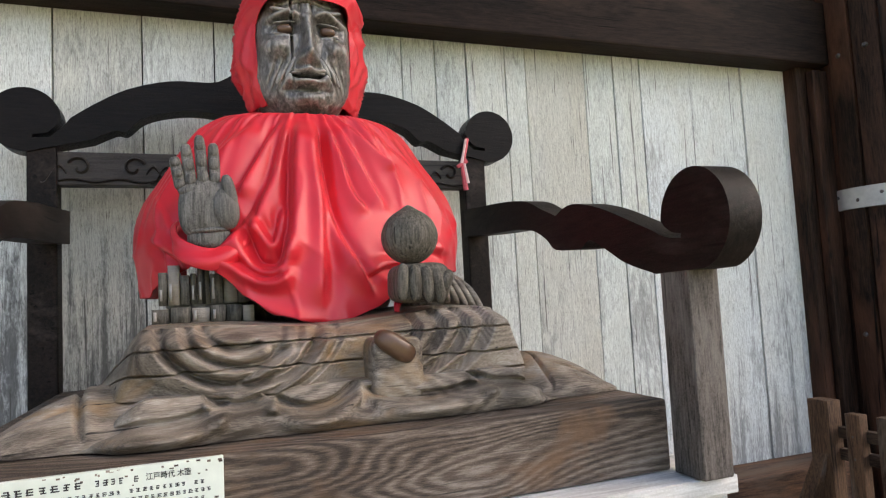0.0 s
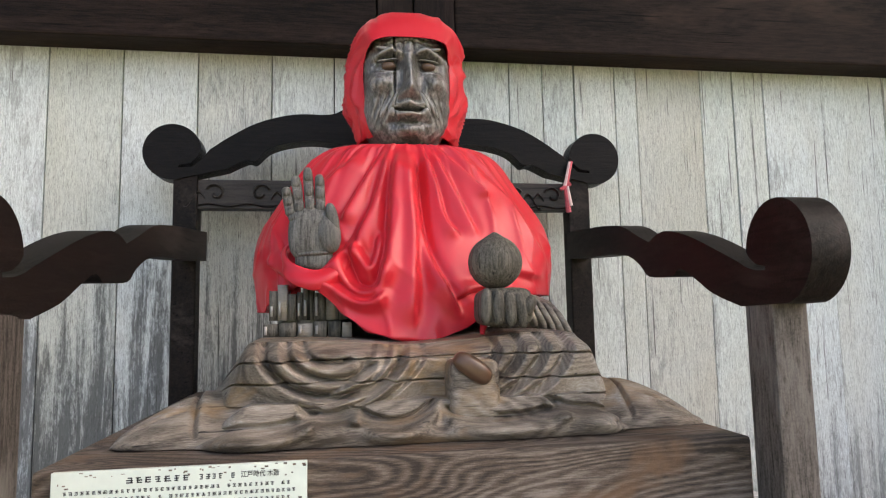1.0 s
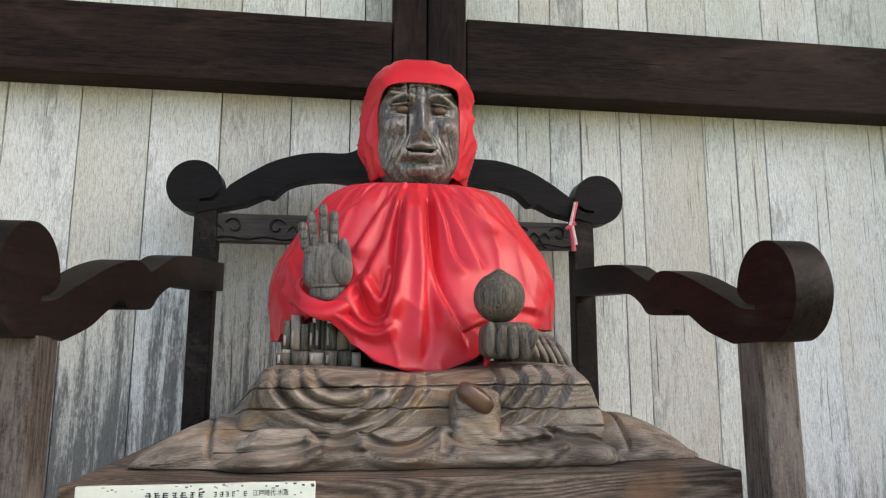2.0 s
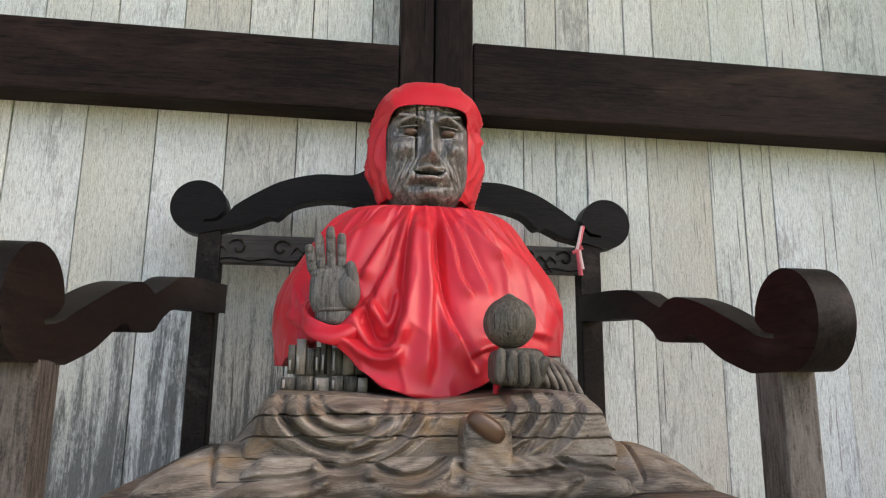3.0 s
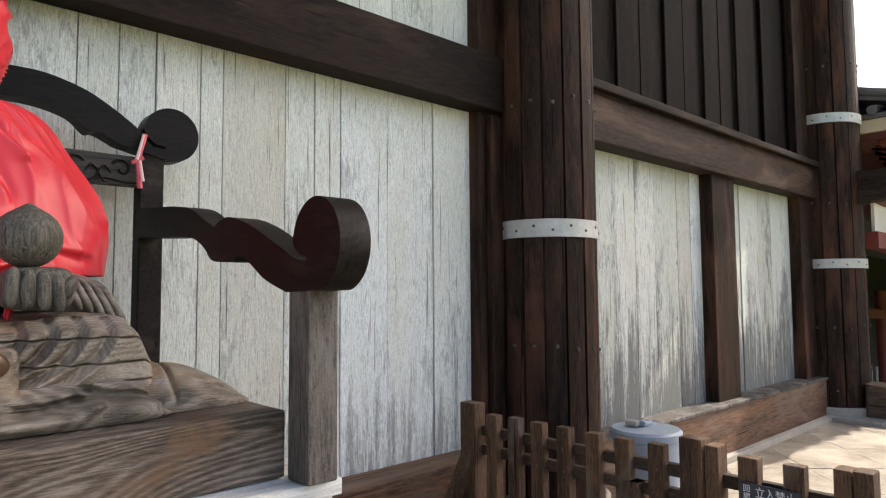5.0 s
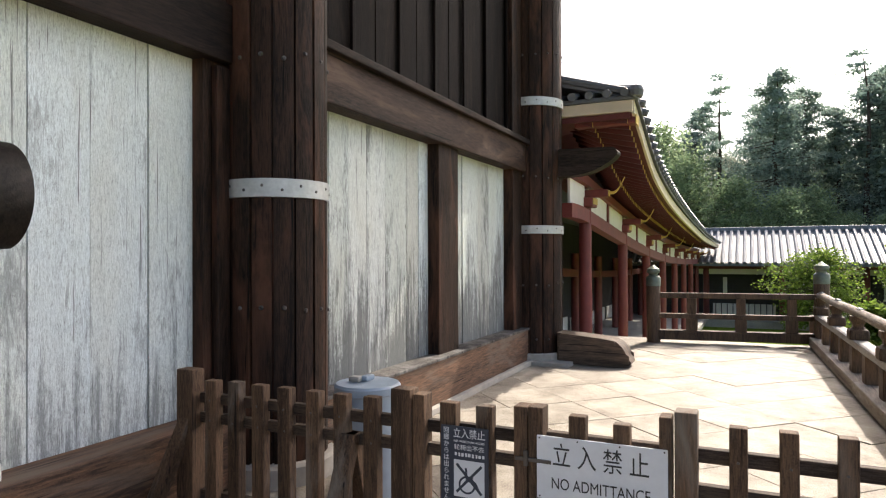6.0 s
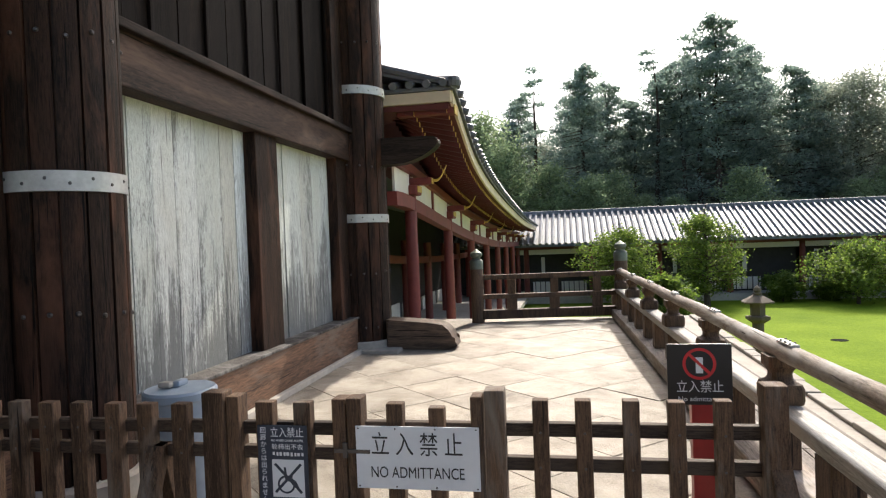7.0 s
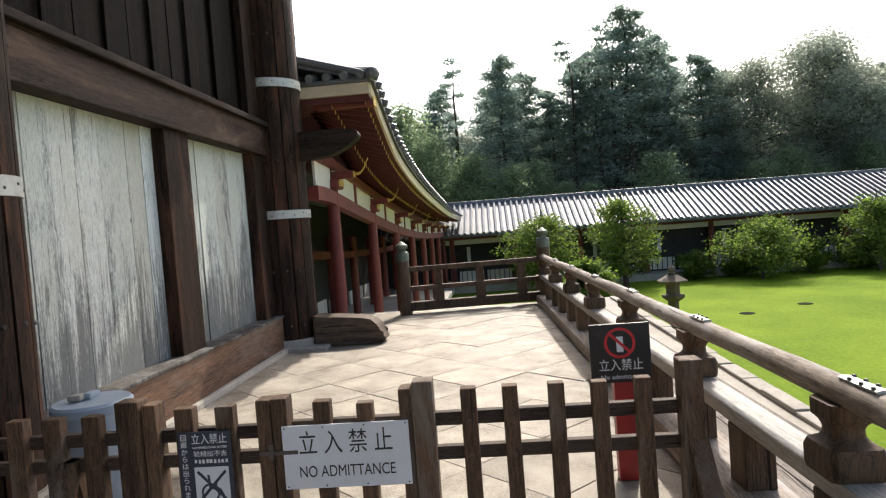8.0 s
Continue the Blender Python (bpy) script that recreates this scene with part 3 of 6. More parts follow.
wood_c = ramp(nt, mathn(nt, "ADD", mathn(nt, "MULTIPLY", f1, 0.45), mathn(nt, "MULTIPLY", b1, 0.55)), ((0.38, (0.040, 0.035, 0.031)), (0.52, (0.125, 0.115, 0.105)), (0.66, (0.33, 0.31, 0.29))))
# raised features lightened in colour, for sheen on the ridges and for wear
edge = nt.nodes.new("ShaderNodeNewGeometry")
wear_and_sheen = mathn(nt, "MULTIPLY", mathn(nt, "SUBTRACT", mathn(nt, "ADD", edge.outputs["Pointiness"], mathn(nt, "MULTIPLY", b1, 0.06)), 0.530), 18.0, True)
wood_c = mixc(nt, mathn(nt, "MULTIPLY", wear_and_sheen, 0.75), wood_c, (0.42, 0.40, 0.37))
nt.links.new(wood_c, bs.inputs["Base Color"])
bs.inputs["Roughness"].default_value = 0.28
bumpn(nt, bs, f1, 0.35, 0.003)
M_PALM = timber("grey_palm_wood", (0.05, 0.046, 0.04), (0.24, 0.225, 0.20), "z", 60, 0.45, 0.4, (0.12, 0.11, 0.10), 0.6)
M_KNOB = plain("rubbed_reddish_wood", (0.105, 0.056, 0.032), 0.33, 0, 0.35, 14)
M_SLAT_PAINT = plain("old_white_paint", (0.33, 0.31, 0.28), 0.7, 0, 0.3, 40)
M_BALL = timber("grey_ball_wood", (0.05, 0.045, 0.035), (0.20, 0.18, 0.145), "z", 60, 0.6, 0.5)


def bump2(x, z, cx, cz, sx, sz, h):
    return h * math.exp(-(((x - cx) / sx) ** 2 + ((z - cz) / sz) ** 2))


def smooth01(t):
    t = max(0.0, min(1.0, t))
    return t * t * (3 - 2 * t)


def arc_fold(x, z, cx, cz, rx, rz, a0, a1, w, h):
    """A carved ridge along part of an ellipse, seen in the front plane."""
    dx, dz = (x - cx) / rx, (z - cz) / rz
    r = math.hypot(dx, dz)
    ang = math.degrees(math.atan2(dz, dx))
    if not a0 - 12 < ang < a1 + 12:
        return 0.0
    fade = smooth01((ang - a0 + 12) / 14) * smooth01((a1 + 12 - ang) / 14)
    d = (r - 1) * min(rx, rz)
    lip = math.exp(-(d / (2.4 * w)) ** 2) if d > 0 else math.exp(-(d / (0.45 * w)) ** 2)
    return fade * h * (lip - 0.8 * math.exp(-((d + 0.9 * w) / (0.55 * w)) ** 2))


FIG = bmesh.new()
CF = 0.44


def add_sheet(f, nu, nv, index, wrap=False):
    rows = sheet(FIG, f, nu, nv, wrap)
    for a in rows:
        for v in a:
            for fc in v.link_faces:
                fc.material_index = index
    return rows


# crossed legs under the robe: a broad rounded block with arc folds and plank joints
def knees(u, t):
    x = -0.135 + 1.145 * u
    edge = min(u, 1 - u)
    side = smooth01(edge / 0.10)
    top = 1.475 - 0.016 * math.exp(-((x - 0.40) / 0.17) ** 2) + 0.012 * math.exp(-((x - 0.82) / 0.13) ** 2)
    flare = 1.0
    if t < 0.62:
        s = t / 0.62
        z = 1.295 + (top - 1.295) * s
        y = 1.735 + 0.035 * s + 0.10 * smooth01((s - 0.72) / 0.28) ** 2
    else:
        s = (t - 0.62) / 0.38
        z = top + 0.01 * math.sin(math.pi * s)
        y = 1.87 + 0.75 * s
    z2 = 1.295 + (z - 1.295) * (0.28 + 0.72 * smooth01(edge / 0.075) ** 0.6)
    y += 0.16 * (1 - side) ** 2
    x += (CF - x) * 0.075 * smooth01((z2 - 1.30) / 0.18)
    d = 0.0
    for cx, rx, rz, a1 in ((0.205, 0.205, 0.158, -20), (0.208, 0.150, 0.118, -45), (0.200, 0.105, 0.080, -60)):
        d += arc_fold(x, z, cx, 1.484, rx, rz, -178, a1, 0.016, 0.042)
    for k in range(4):
        d += arc_fold(x, z, 0.06, 1.50, 0.27 + 0.045 * k, 0.185 + 0.020 * k, -62, -12, 0.011, 0.018)
    for k in range(4):
        d += arc_fold(x, z, 0.53, 1.485, 0.13 + 0.066 * k, 0.13 + 0.026 * k, -74, -2, 0.015, 0.032)
    d += bump2(x, z, 0.44, 1.37, 0.05, 0.10, -0.012)
    for zj in (1.430, 1.372, 1.318):
        d -= 0.024 * math.exp(-((z - zj - 0.003 * math.sin(x * 5 + zj * 60)) / 0.0020) ** 2)
    d += 0.003 * noise.noise(Vector((x * 9, z * 16, 2)))
    return (x, y - d * (1 if t < 0.70 else 0.35), z2)


add_sheet(knees, 460, 230, 0)


# hem of the robe spilling over the plinth: overlapping carved scallops
SCALLOPS = ((0.03, 0.15, 1.302, 0.036), (0.195, 0.085, 1.318, 0.030), (0.352, 0.125, 1.332, 0.062), (0.63, 0.17, 1.300, 0.030), (0.84, 0.11, 1.326, 0.044))


def hem(u, t):
    x = -0.135 + 1.125 * u
    edge = min(u, 1 - u)
    lean = 0.13 * smooth01(t) + 0.010 * math.sin(x * 7)
    if t < 0.8:
        s = t / 0.8
        z = 1.238 + 0.090 * s
        y = 1.598 + 0.085 * s ** 1.4 - 0.012 * math.sin(math.pi * min(1, s * 2.2))
    else:
        s = (t - 0.8) / 0.2
        z = 1.328 + 0.004 * s
        y = 1.683 + 0.16 * s
    d = 0.0
    for k, (cx, w, ztop, dip) in enumerate(SCALLOPS):
        q = (x - cx) / w
        if abs(q) < 1:
            zc = ztop - dip * (1 - q * q)
            e = z - zc
            band = math.exp(-(e / 0.026) ** 2) if e < 0 else math.exp(-(e / 0.0045) ** 2)
            hollow = math.exp(-((e - 0.013) / 0.011) ** 2)
            d += smooth01((1 - abs(q)) / 0.22) * (0.036 * band - 0.040 * hollow)
    d += 0.005 * noise.noise(Vector((x * 6, t * 4, 5)))
    z = 1.238 + (z - 1.238) * (0.12 + 0.88 * smooth01(edge / 0.13))
    y += 0.06 * (1 - smooth01(edge / 0.10))
    return (x, y - d * (1.0 if t < 0.8 else 0.4), z)


add_sheet(hem, 420, 110, 0)


def train(xk, xt, top, belly, crease):
    """End of the robe that tapers away sideways over the plinth, from under the knee to its tip."""
    def f(u, v):
        cap = max(0.0, 1 - u ** 5) ** 0.5
        h = (top * (1 - u) ** 1.05 + belly * math.sin(math.pi * min(1.0, u * 0.92 + 0.08)) + 0.050) * cap
        yf = 1.655 + 0.07 * (1 - cap)
        yb = 2.16 - 0.16 * u - 0.10 * (1 - cap)
        c = -math.cos(math.pi * v)
        sn = math.sin(math.pi * v) ** 0.62
        lift = 0.62 + 0.38 * smooth01((c + 1.0) / 0.9)
        x = xk + (xt - xk) * u
        d = 0.010 * noise.noise(Vector((x * 7, v * 5, 3))) * sn
        e = u - crease - 0.25 * (v - 0.3)
        d -= 0.018 * math.exp(-(e / 0.025) ** 2) * sn
        d += 0.005 * math.exp(-((e + 0.05) / 0.05) ** 2) * sn
        d -= 0.010 * math.exp(-((v - 0.30 - 0.06 * math.sin(4 * u)) / 0.012) ** 2) * smooth01((u - crease) * 6)
        return (x, (yf + yb) / 2 + (yb - yf) / 2 * c * (0.97 + 0.03 * sn), 1.238 + h * sn * lift + d)
    rows = add_sheet(f, 150, 90, 0)


train(-0.01, -0.325, 0.070, 0.014, 0.40)
train(0.90, 1.200, 0.050, 0.026, 0.30)


def lobe(cx, cy, cz, ax, ay, az, index, nu=48, nv=24, tilt=0.0, dent=0.0, p=2.6):
    """A rounded lump, squarer than an egg."""
    def f(u, v):
        a, b = 2 * math.pi * u, math.pi * (v - 0.5)
        c = lambda q: math.copysign(abs(math.cos(q)) ** (2 / p), math.cos(q))
        s = lambda q: math.copysign(abs(math.sin(q)) ** (2 / p), math.sin(q))
        x, y, z = ax * c(b) * c(a), ay * c(b) * s(a), az * s(b)
        x2 = x * math.cos(tilt) - z * math.sin(tilt)
        z2 = x * math.sin(tilt) + z * math.cos(tilt)
        k = 1 + dent * noise.noise(Vector((x * 9 + cx * 7, y * 9, z * 9)))
        return (cx + x2 * k, cy + y * k, cz + z2 * k)
    rows = sheet(FIG, f, nu, nv, True)
    for r in rows:
        for v in r:
            for fc in v.link_faces:
                fc.material_index = index


# trunk, sleeves and lap
lobe(CF + 0.02, 2.40, 1.74, 0.31, 0.15, 0.40, 1, dent=0.03)
lobe(0.13, 2.24, 1.55, 0.12, 0.13, 0.075, 1, dent=0.1)
lobe(0.83, 2.20, 1.53, 0.12, 0.14, 0.080, 0, tilt=-0.3, dent=0.15)
# carved sleeve ends: upright slats over a row of blocks
slat = random.Random(4)


def chip(x0, x1, y0, y1, z0, z1, index):
    vs = box(FIG, x0, x1, y0, y1, z0, z1)
    for v in vs:
        for fc in v.link_faces:
            fc.material_index = index


x = 0.005
while x < 0.245:
    w = slat.uniform(0.018, 0.044)
    chip(x, x + w - 0.003, 2.085 + slat.uniform(-0.014, 0.012), 2.20, 1.532, 1.622 + slat.uniform(-0.012, 0.02), slat.choice((0, 3, 3, 3)))
    if slat.random() < 0.35:
        chip(x + 0.004, x + 0.010, 2.066, 2.10, 1.545, 1.575 + slat.uniform(0, 0.03), 5)
    x += w
x = -0.012
while x < 0.245:
    w = slat.uniform(0.030, 0.060)
    chip(x, x + w - 0.004, 2.066 + slat.uniform(-0.010, 0.010), 2.19, 1.478, 1.528 + slat.uniform(-0.008, 0.004), slat.choice((3, 3, 0)))
    if slat.random() < 0.3:
        chip(x + 0.005, x + 0.012, 2.052, 2.09, 1.490, 1.515, 5)
    x += w
chip(-0.02, 0.26, 2.075, 2.20, 1.460, 1.477, 0)
for k in range(5):
    lobe(0.80 + 0.034 * k, 2.06 + 0.012 * k, 1.560 - 0.014 * k, 0.014, 0.06, 0.070, 0, 14, 10, tilt=0.5, dent=0.1)
# foot sole resting on the knee
lobe(0.560, 1.728, 1.350, 0.066, 0.07, 0.076, 0, dent=0.05, p=6.0)
lobe(0.553, 1.672, 1.404, 0.055, 0.036, 0.028, 2, tilt=-0.62, p=2.8)
# raised palm: four fingers side by side, thumb laid across its own mound
lobe(0.134, 2.078, 1.798, 0.074, 0.034, 0.088, 4, 44, 30, dent=0.02, p=2.7)
lobe(0.186, 2.056, 1.796, 0.036, 0.026, 0.060, 4, 30, 22, tilt=0.14, p=2.1)
lobe(0.196, 2.054, 1.846, 0.0185, 0.020, 0.048, 4, 22, 18, tilt=0.22, p=2.5)
lobe(0.116, 2.064, 1.852, 0.056, 0.016, 0.020, 4, 30, 14, tilt=0.10, p=2.2)
for fx, fz, tx, tz in ((0.069, 1.850, 0.052, 1.946), (0.097, 1.858, 0.081, 1.984), (0.128, 1.862, 0.118, 2.010), (0.159, 1.862, 0.155, 1.988)):
    lean_f, half_f = math.atan2(fx - tx, tz - fz), math.hypot(tx - fx, tz - fz) / 2
    lobe((fx + tx) / 2, 2.076, (fz + tz) / 2, 0.0162, 0.017, half_f, 4, 20, 26, tilt=lean_f, p=3.4)
    for j, (q, w) in enumerate(((0.18, 0.0160), (0.50, 0.0156), (0.82, 0.0146))):
        lobe(fx + (tx - fx) * q, 2.068, fz + (tz - fz) * q, w, 0.0145, half_f * 0.31, 4, 16, 12, tilt=lean_f, p=2.7)
lobe(0.140, 2.092, 1.716, 0.060, 0.042, 0.034, 4, 36, 16, p=3.0)
lobe(0.140, 2.078, 1.736, 0.058, 0.036, 0.010, 4, 36, 12, tilt=0.06, p=2.4)
# ball on the other palm
def ball(u, v):
    a, b = 2 * math.pi * u, math.pi * (v - 0.5)
    r = 0.079 * (1 + 0.012 * math.cos(18 * a) * math.cos(b))
    tipz = 0.012 * math.exp(-((v - 1) / 0.08) ** 2)
    return (0.669 + r * math.cos(b) * math.cos(a), 1.885 + r * math.cos(b) * math.sin(a), 1.690 + 0.078 * math.sin(b) + tipz)


add_sheet(ball, 72, 36, 3, True)
lobe(0.692, 1.90, 1.560, 0.082, 0.075, 0.056, 3, 36, 18, dent=0.05, p=4.0)
for k in range(4):
    lobe(0.628 + 0.034 * k, 1.828 + 0.006 * abs(k - 1.5), 1.562 - 0.004 * k, 0.0185, 0.022, 0.052, 3, 14, 12, tilt=0.06 * (k - 1), p=2.4)
lobe(0.752, 1.845, 1.560, 0.020, 0.03, 0.036, 3, 14, 12, tilt=-0.5, p=2.3)


# head
HX, HY, HZ = 0.460, 2.40, 2.372


def head(u, v):
    a, b = 2 * math.pi * u, math.pi * (v - 0.5)
    nx, ny, nz = math.cos(b) * math.sin(a), -math.cos(b) * math.cos(a), math.sin(b)
    sq = lambda q, e: math.copysign(abs(q) ** e, q)
    wide = 0.167 - 0.040 * smooth01((-nz - 0.52) / 0.55)
    k = (abs(nx) ** 2.9 + abs(ny) ** 2.9 + abs(nz) ** 2.9) ** (-1 / 2.9)
    px, pz = wide * nx * k, 0.240 * nz * k
    py = (0.150 if ny < 0 else 0.185) * ny * k
    f = smooth01((-ny - 0.05) / 0.35)
    X, Z = px, pz
    d = 0.012 * (1 - (X / 0.15) ** 2)
    d += bump2(X, Z, 0, 0.000, 0.017, 0.075, 0.034) + bump2(X, Z, 0, -0.056, 0.024, 0.024, 0.036)
    for s in (-1, 1):
        d += bump2(X, Z, s * 0.025, -0.064, 0.012, 0.012, 0.012)
        d += bump2(X, Z, s * 0.070, 0.100 - 0.25 * abs(abs(X) - 0.06), 0.046, 0.011, 0.022)
        d += bump2(X, Z, s * 0.070, 0.055, 0.040, 0.026, -0.034)
        d += bump2(X, Z, s * 0.072, 0.050, 0.024, 0.0135, 0.026)
        d += bump2(X, Z, s * 0.072, 0.0345, 0.032, 0.004, -0.008) + bump2(X, Z, s * 0.072, 0.068, 0.034, 0.004, -0.009)
        d += bump2(X, Z, s * 0.072, 0.022, 0.030, 0.006, 0.006)
        d += bump2(X, Z, s * 0.098, -0.018, 0.032, 0.030, 0.024)
        d += bump2(X, Z, s * (0.040 + 0.55 * max(0, -Z - 0.050)), -0.090, 0.0065, 0.040, -0.018)
        d += bump2(X, Z, s * (0.066 + 0.42 * max(0, -Z - 0.040)), -0.100, 0.0060, 0.045, -0.010)
        d += bump2(X, Z, s * (0.095 + 0.32 * max(0, -Z - 0.040)), -0.10, 0.0060, 0.045, -0.006)
        d += bump2(X, Z, s * 0.058, -0.105, 0.014, 0.035, 0.010) + bump2(X, Z, s * 0.086, -0.11, 0.014, 0.040, 0.009)
        d += bump2(X, Z, s * 0.020, 0.112, 0.006, 0.035, -0.008)
    d += bump2(X, Z, 0, -0.097, 0.046, 0.009, 0.015) + bump2(X, Z, 0, -0.134 + 2.0 * X * X, 0.044, 0.011, 0.022)
    d -= 0.046 * math.exp(-(X / 0.056) ** 4 - ((Z + 0.113 - 3.6 * X * X) / 0.0062) ** 2)
    d += bump2(X, Z, 0, -0.185, 0.052, 0.026, 0.022) + bump2(X, Z, 0, -0.156, 0.05, 0.007, -0.012)
    d += bump2(X, Z, -0.050, 0.06, 0.0035, 0.13, -0.034)
    for k2, zz in enumerate((0.135, 0.155)):
        d += bump2(X, Z, 0, zz + 0.008 * math.cos(X * 40), 0.10, 0.004, -0.005)
    d += 0.005 * noise.noise(Vector((X * 28, Z * 22, 0))) + 0.002 * noise.noise(Vector((X * 90, Z * 60, 3)))
    return (HX + px, HY + py - 1.55 * d * f, HZ + pz)


add_sheet(head, 340, 260, 1, True)
lobe(HX, 2.41, 2.20, 0.100, 0.11, 0.10, 1, 32, 18)


def skin(X, Z):
    """Depth of the face at an offset from its middle."""
    wide = 0.167 - 0.040 * smooth01((-Z / 0.24 - 0.52) / 0.55)
    k = 1 - abs(X / wide) ** 2.9 - abs(Z / 0.24) ** 2.9
    return HY - 0.150 * max(0.05, k) ** (1 / 2.9) - 0.012


def feature(X, Z, ax, ay, az, tilt=0.0, sink=0.0, p=2.2, index=1):
    lobe(HX + X, skin(X, Z) + sink, HZ + Z, ax, ay, az, index, 26, 16, tilt=tilt, p=p)


feature(0, -0.005, 0.0135, 0.034, 0.070, 0, -0.006)
feature(0, -0.058, 0.020, 0.036, 0.018, 0, -0.018)
for sgn in (-1, 1):
    feature(sgn * 0.025, -0.062, 0.012, 0.020, 0.012, 0, -0.010)
    feature(sgn * 0.070, 0.048, 0.026, 0.018, 0.0150, sgn * -0.06, 0.011, index=2)
    feature(sgn * 0.073, 0.0690, 0.036, 0.011, 0.0032, sgn * -0.14, 0.007)
    feature(sgn * 0.073, 0.0270, 0.034, 0.010, 0.0030, sgn * 0.10, 0.009)
    feature(sgn * 0.066, 0.104, 0.052, 0.014, 0.0085, sgn * 0.22, 0.002)
    feature(sgn * 0.100, -0.012, 0.034, 0.020, 0.026, sgn * -0.3, 0.006)
    feature(sgn * 0.056, -0.082, 0.0085, 0.012, 0.040, sgn * 0.45, 0.002)
    feature(sgn * 0.088, -0.100, 0.0070, 0.009, 0.040, sgn * 0.38, 0.005)
    feature(sgn * 0.028, -0.098, 0.028, 0.011, 0.0058, sgn * -0.12, 0.0)
feature(0, -0.134, 0.052, 0.012, 0.0080, 0, -0.001)
feature(0, -0.185, 0.050, 0.018, 0.026, 0, 0.002)
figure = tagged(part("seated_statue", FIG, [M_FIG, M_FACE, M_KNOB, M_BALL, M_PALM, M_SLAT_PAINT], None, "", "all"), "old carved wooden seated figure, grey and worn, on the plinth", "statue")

# ---- red satin cape and hood ----
M_SATIN, nt, bs = shader("red_satin")
n1 = noisen(nt, coords(nt, (1, 1, 1), False), 4, 3)
nt.links.new(ramp(nt, n1, ((0.3, (0.54, 0.010, 0.021)), (0.7, (0.64, 0.017, 0.031)))), bs.inputs["Base Color"])
bs.inputs["Roughness"].default_value = 0.40
bs.inputs["Sheen Weight"].default_value = 0.08
bs.inputs["Sheen Tint"].default_value = (1.0, 0.6, 0.6, 1)
weave = noisen(nt, coords(nt, (1, 1, 1), False), 60, 3)
bumpn(nt, bs, weave, 0.05, 0.002)


def smooth_np(t):
    t = np.clip(t, 0.0, 1.0)
    return t * t * (3 - 2 * t)


def from_line(X, Z, line):
    """Distance to a bent line in the front plane, signed by side, and how far along it the nearest point lies."""
    pts = np.array(spline(line, 5))
    seg = np.hypot(*(pts[1:] - pts[:-1]).T)
    start, total = np.concatenate(([0], np.cumsum(seg)))[:-1], seg.sum()
    best, side, along_it = np.full(X.shape, 9.0), np.ones(X.shape), np.zeros(X.shape)
    for (ax, az), (bx, bz), ln, s0 in zip(pts, pts[1:], seg, start):
        dx, dz = bx - ax, bz - az
        q = np.clip(((X - ax) * dx + (Z - az) * dz) / (ln * ln), 0, 1)
        d = np.hypot(X - ax - q * dx, Z - az - q * dz)
        near = d < best
        best = np.where(near, d, best)
        side = np.where(near, np.sign(dx * (Z - az) - dz * (X - ax) + 1e-9), side)
        along_it = np.where(near, (s0 + q * ln) / total, along_it)
    return best * side, along_it


def fold(X, Z, line, width, height, skew=1.0, ends=0.25):
    """A soft ridge along a line, steeper on one side, that fades out at its ends."""
    d, q = from_line(X, Z, line)
    w = np.where(d * skew > 0, width * 1.7, width * 0.42)
    fade = smooth_np(q / ends) * smooth_np((1 - q) / ends)
    return 1.35 * height * fade * (np.exp(-np.abs(d / w) ** 1.6) - 0.38 * np.exp(-((d * skew + width * 1.2) / (width * 0.8)) ** 2))


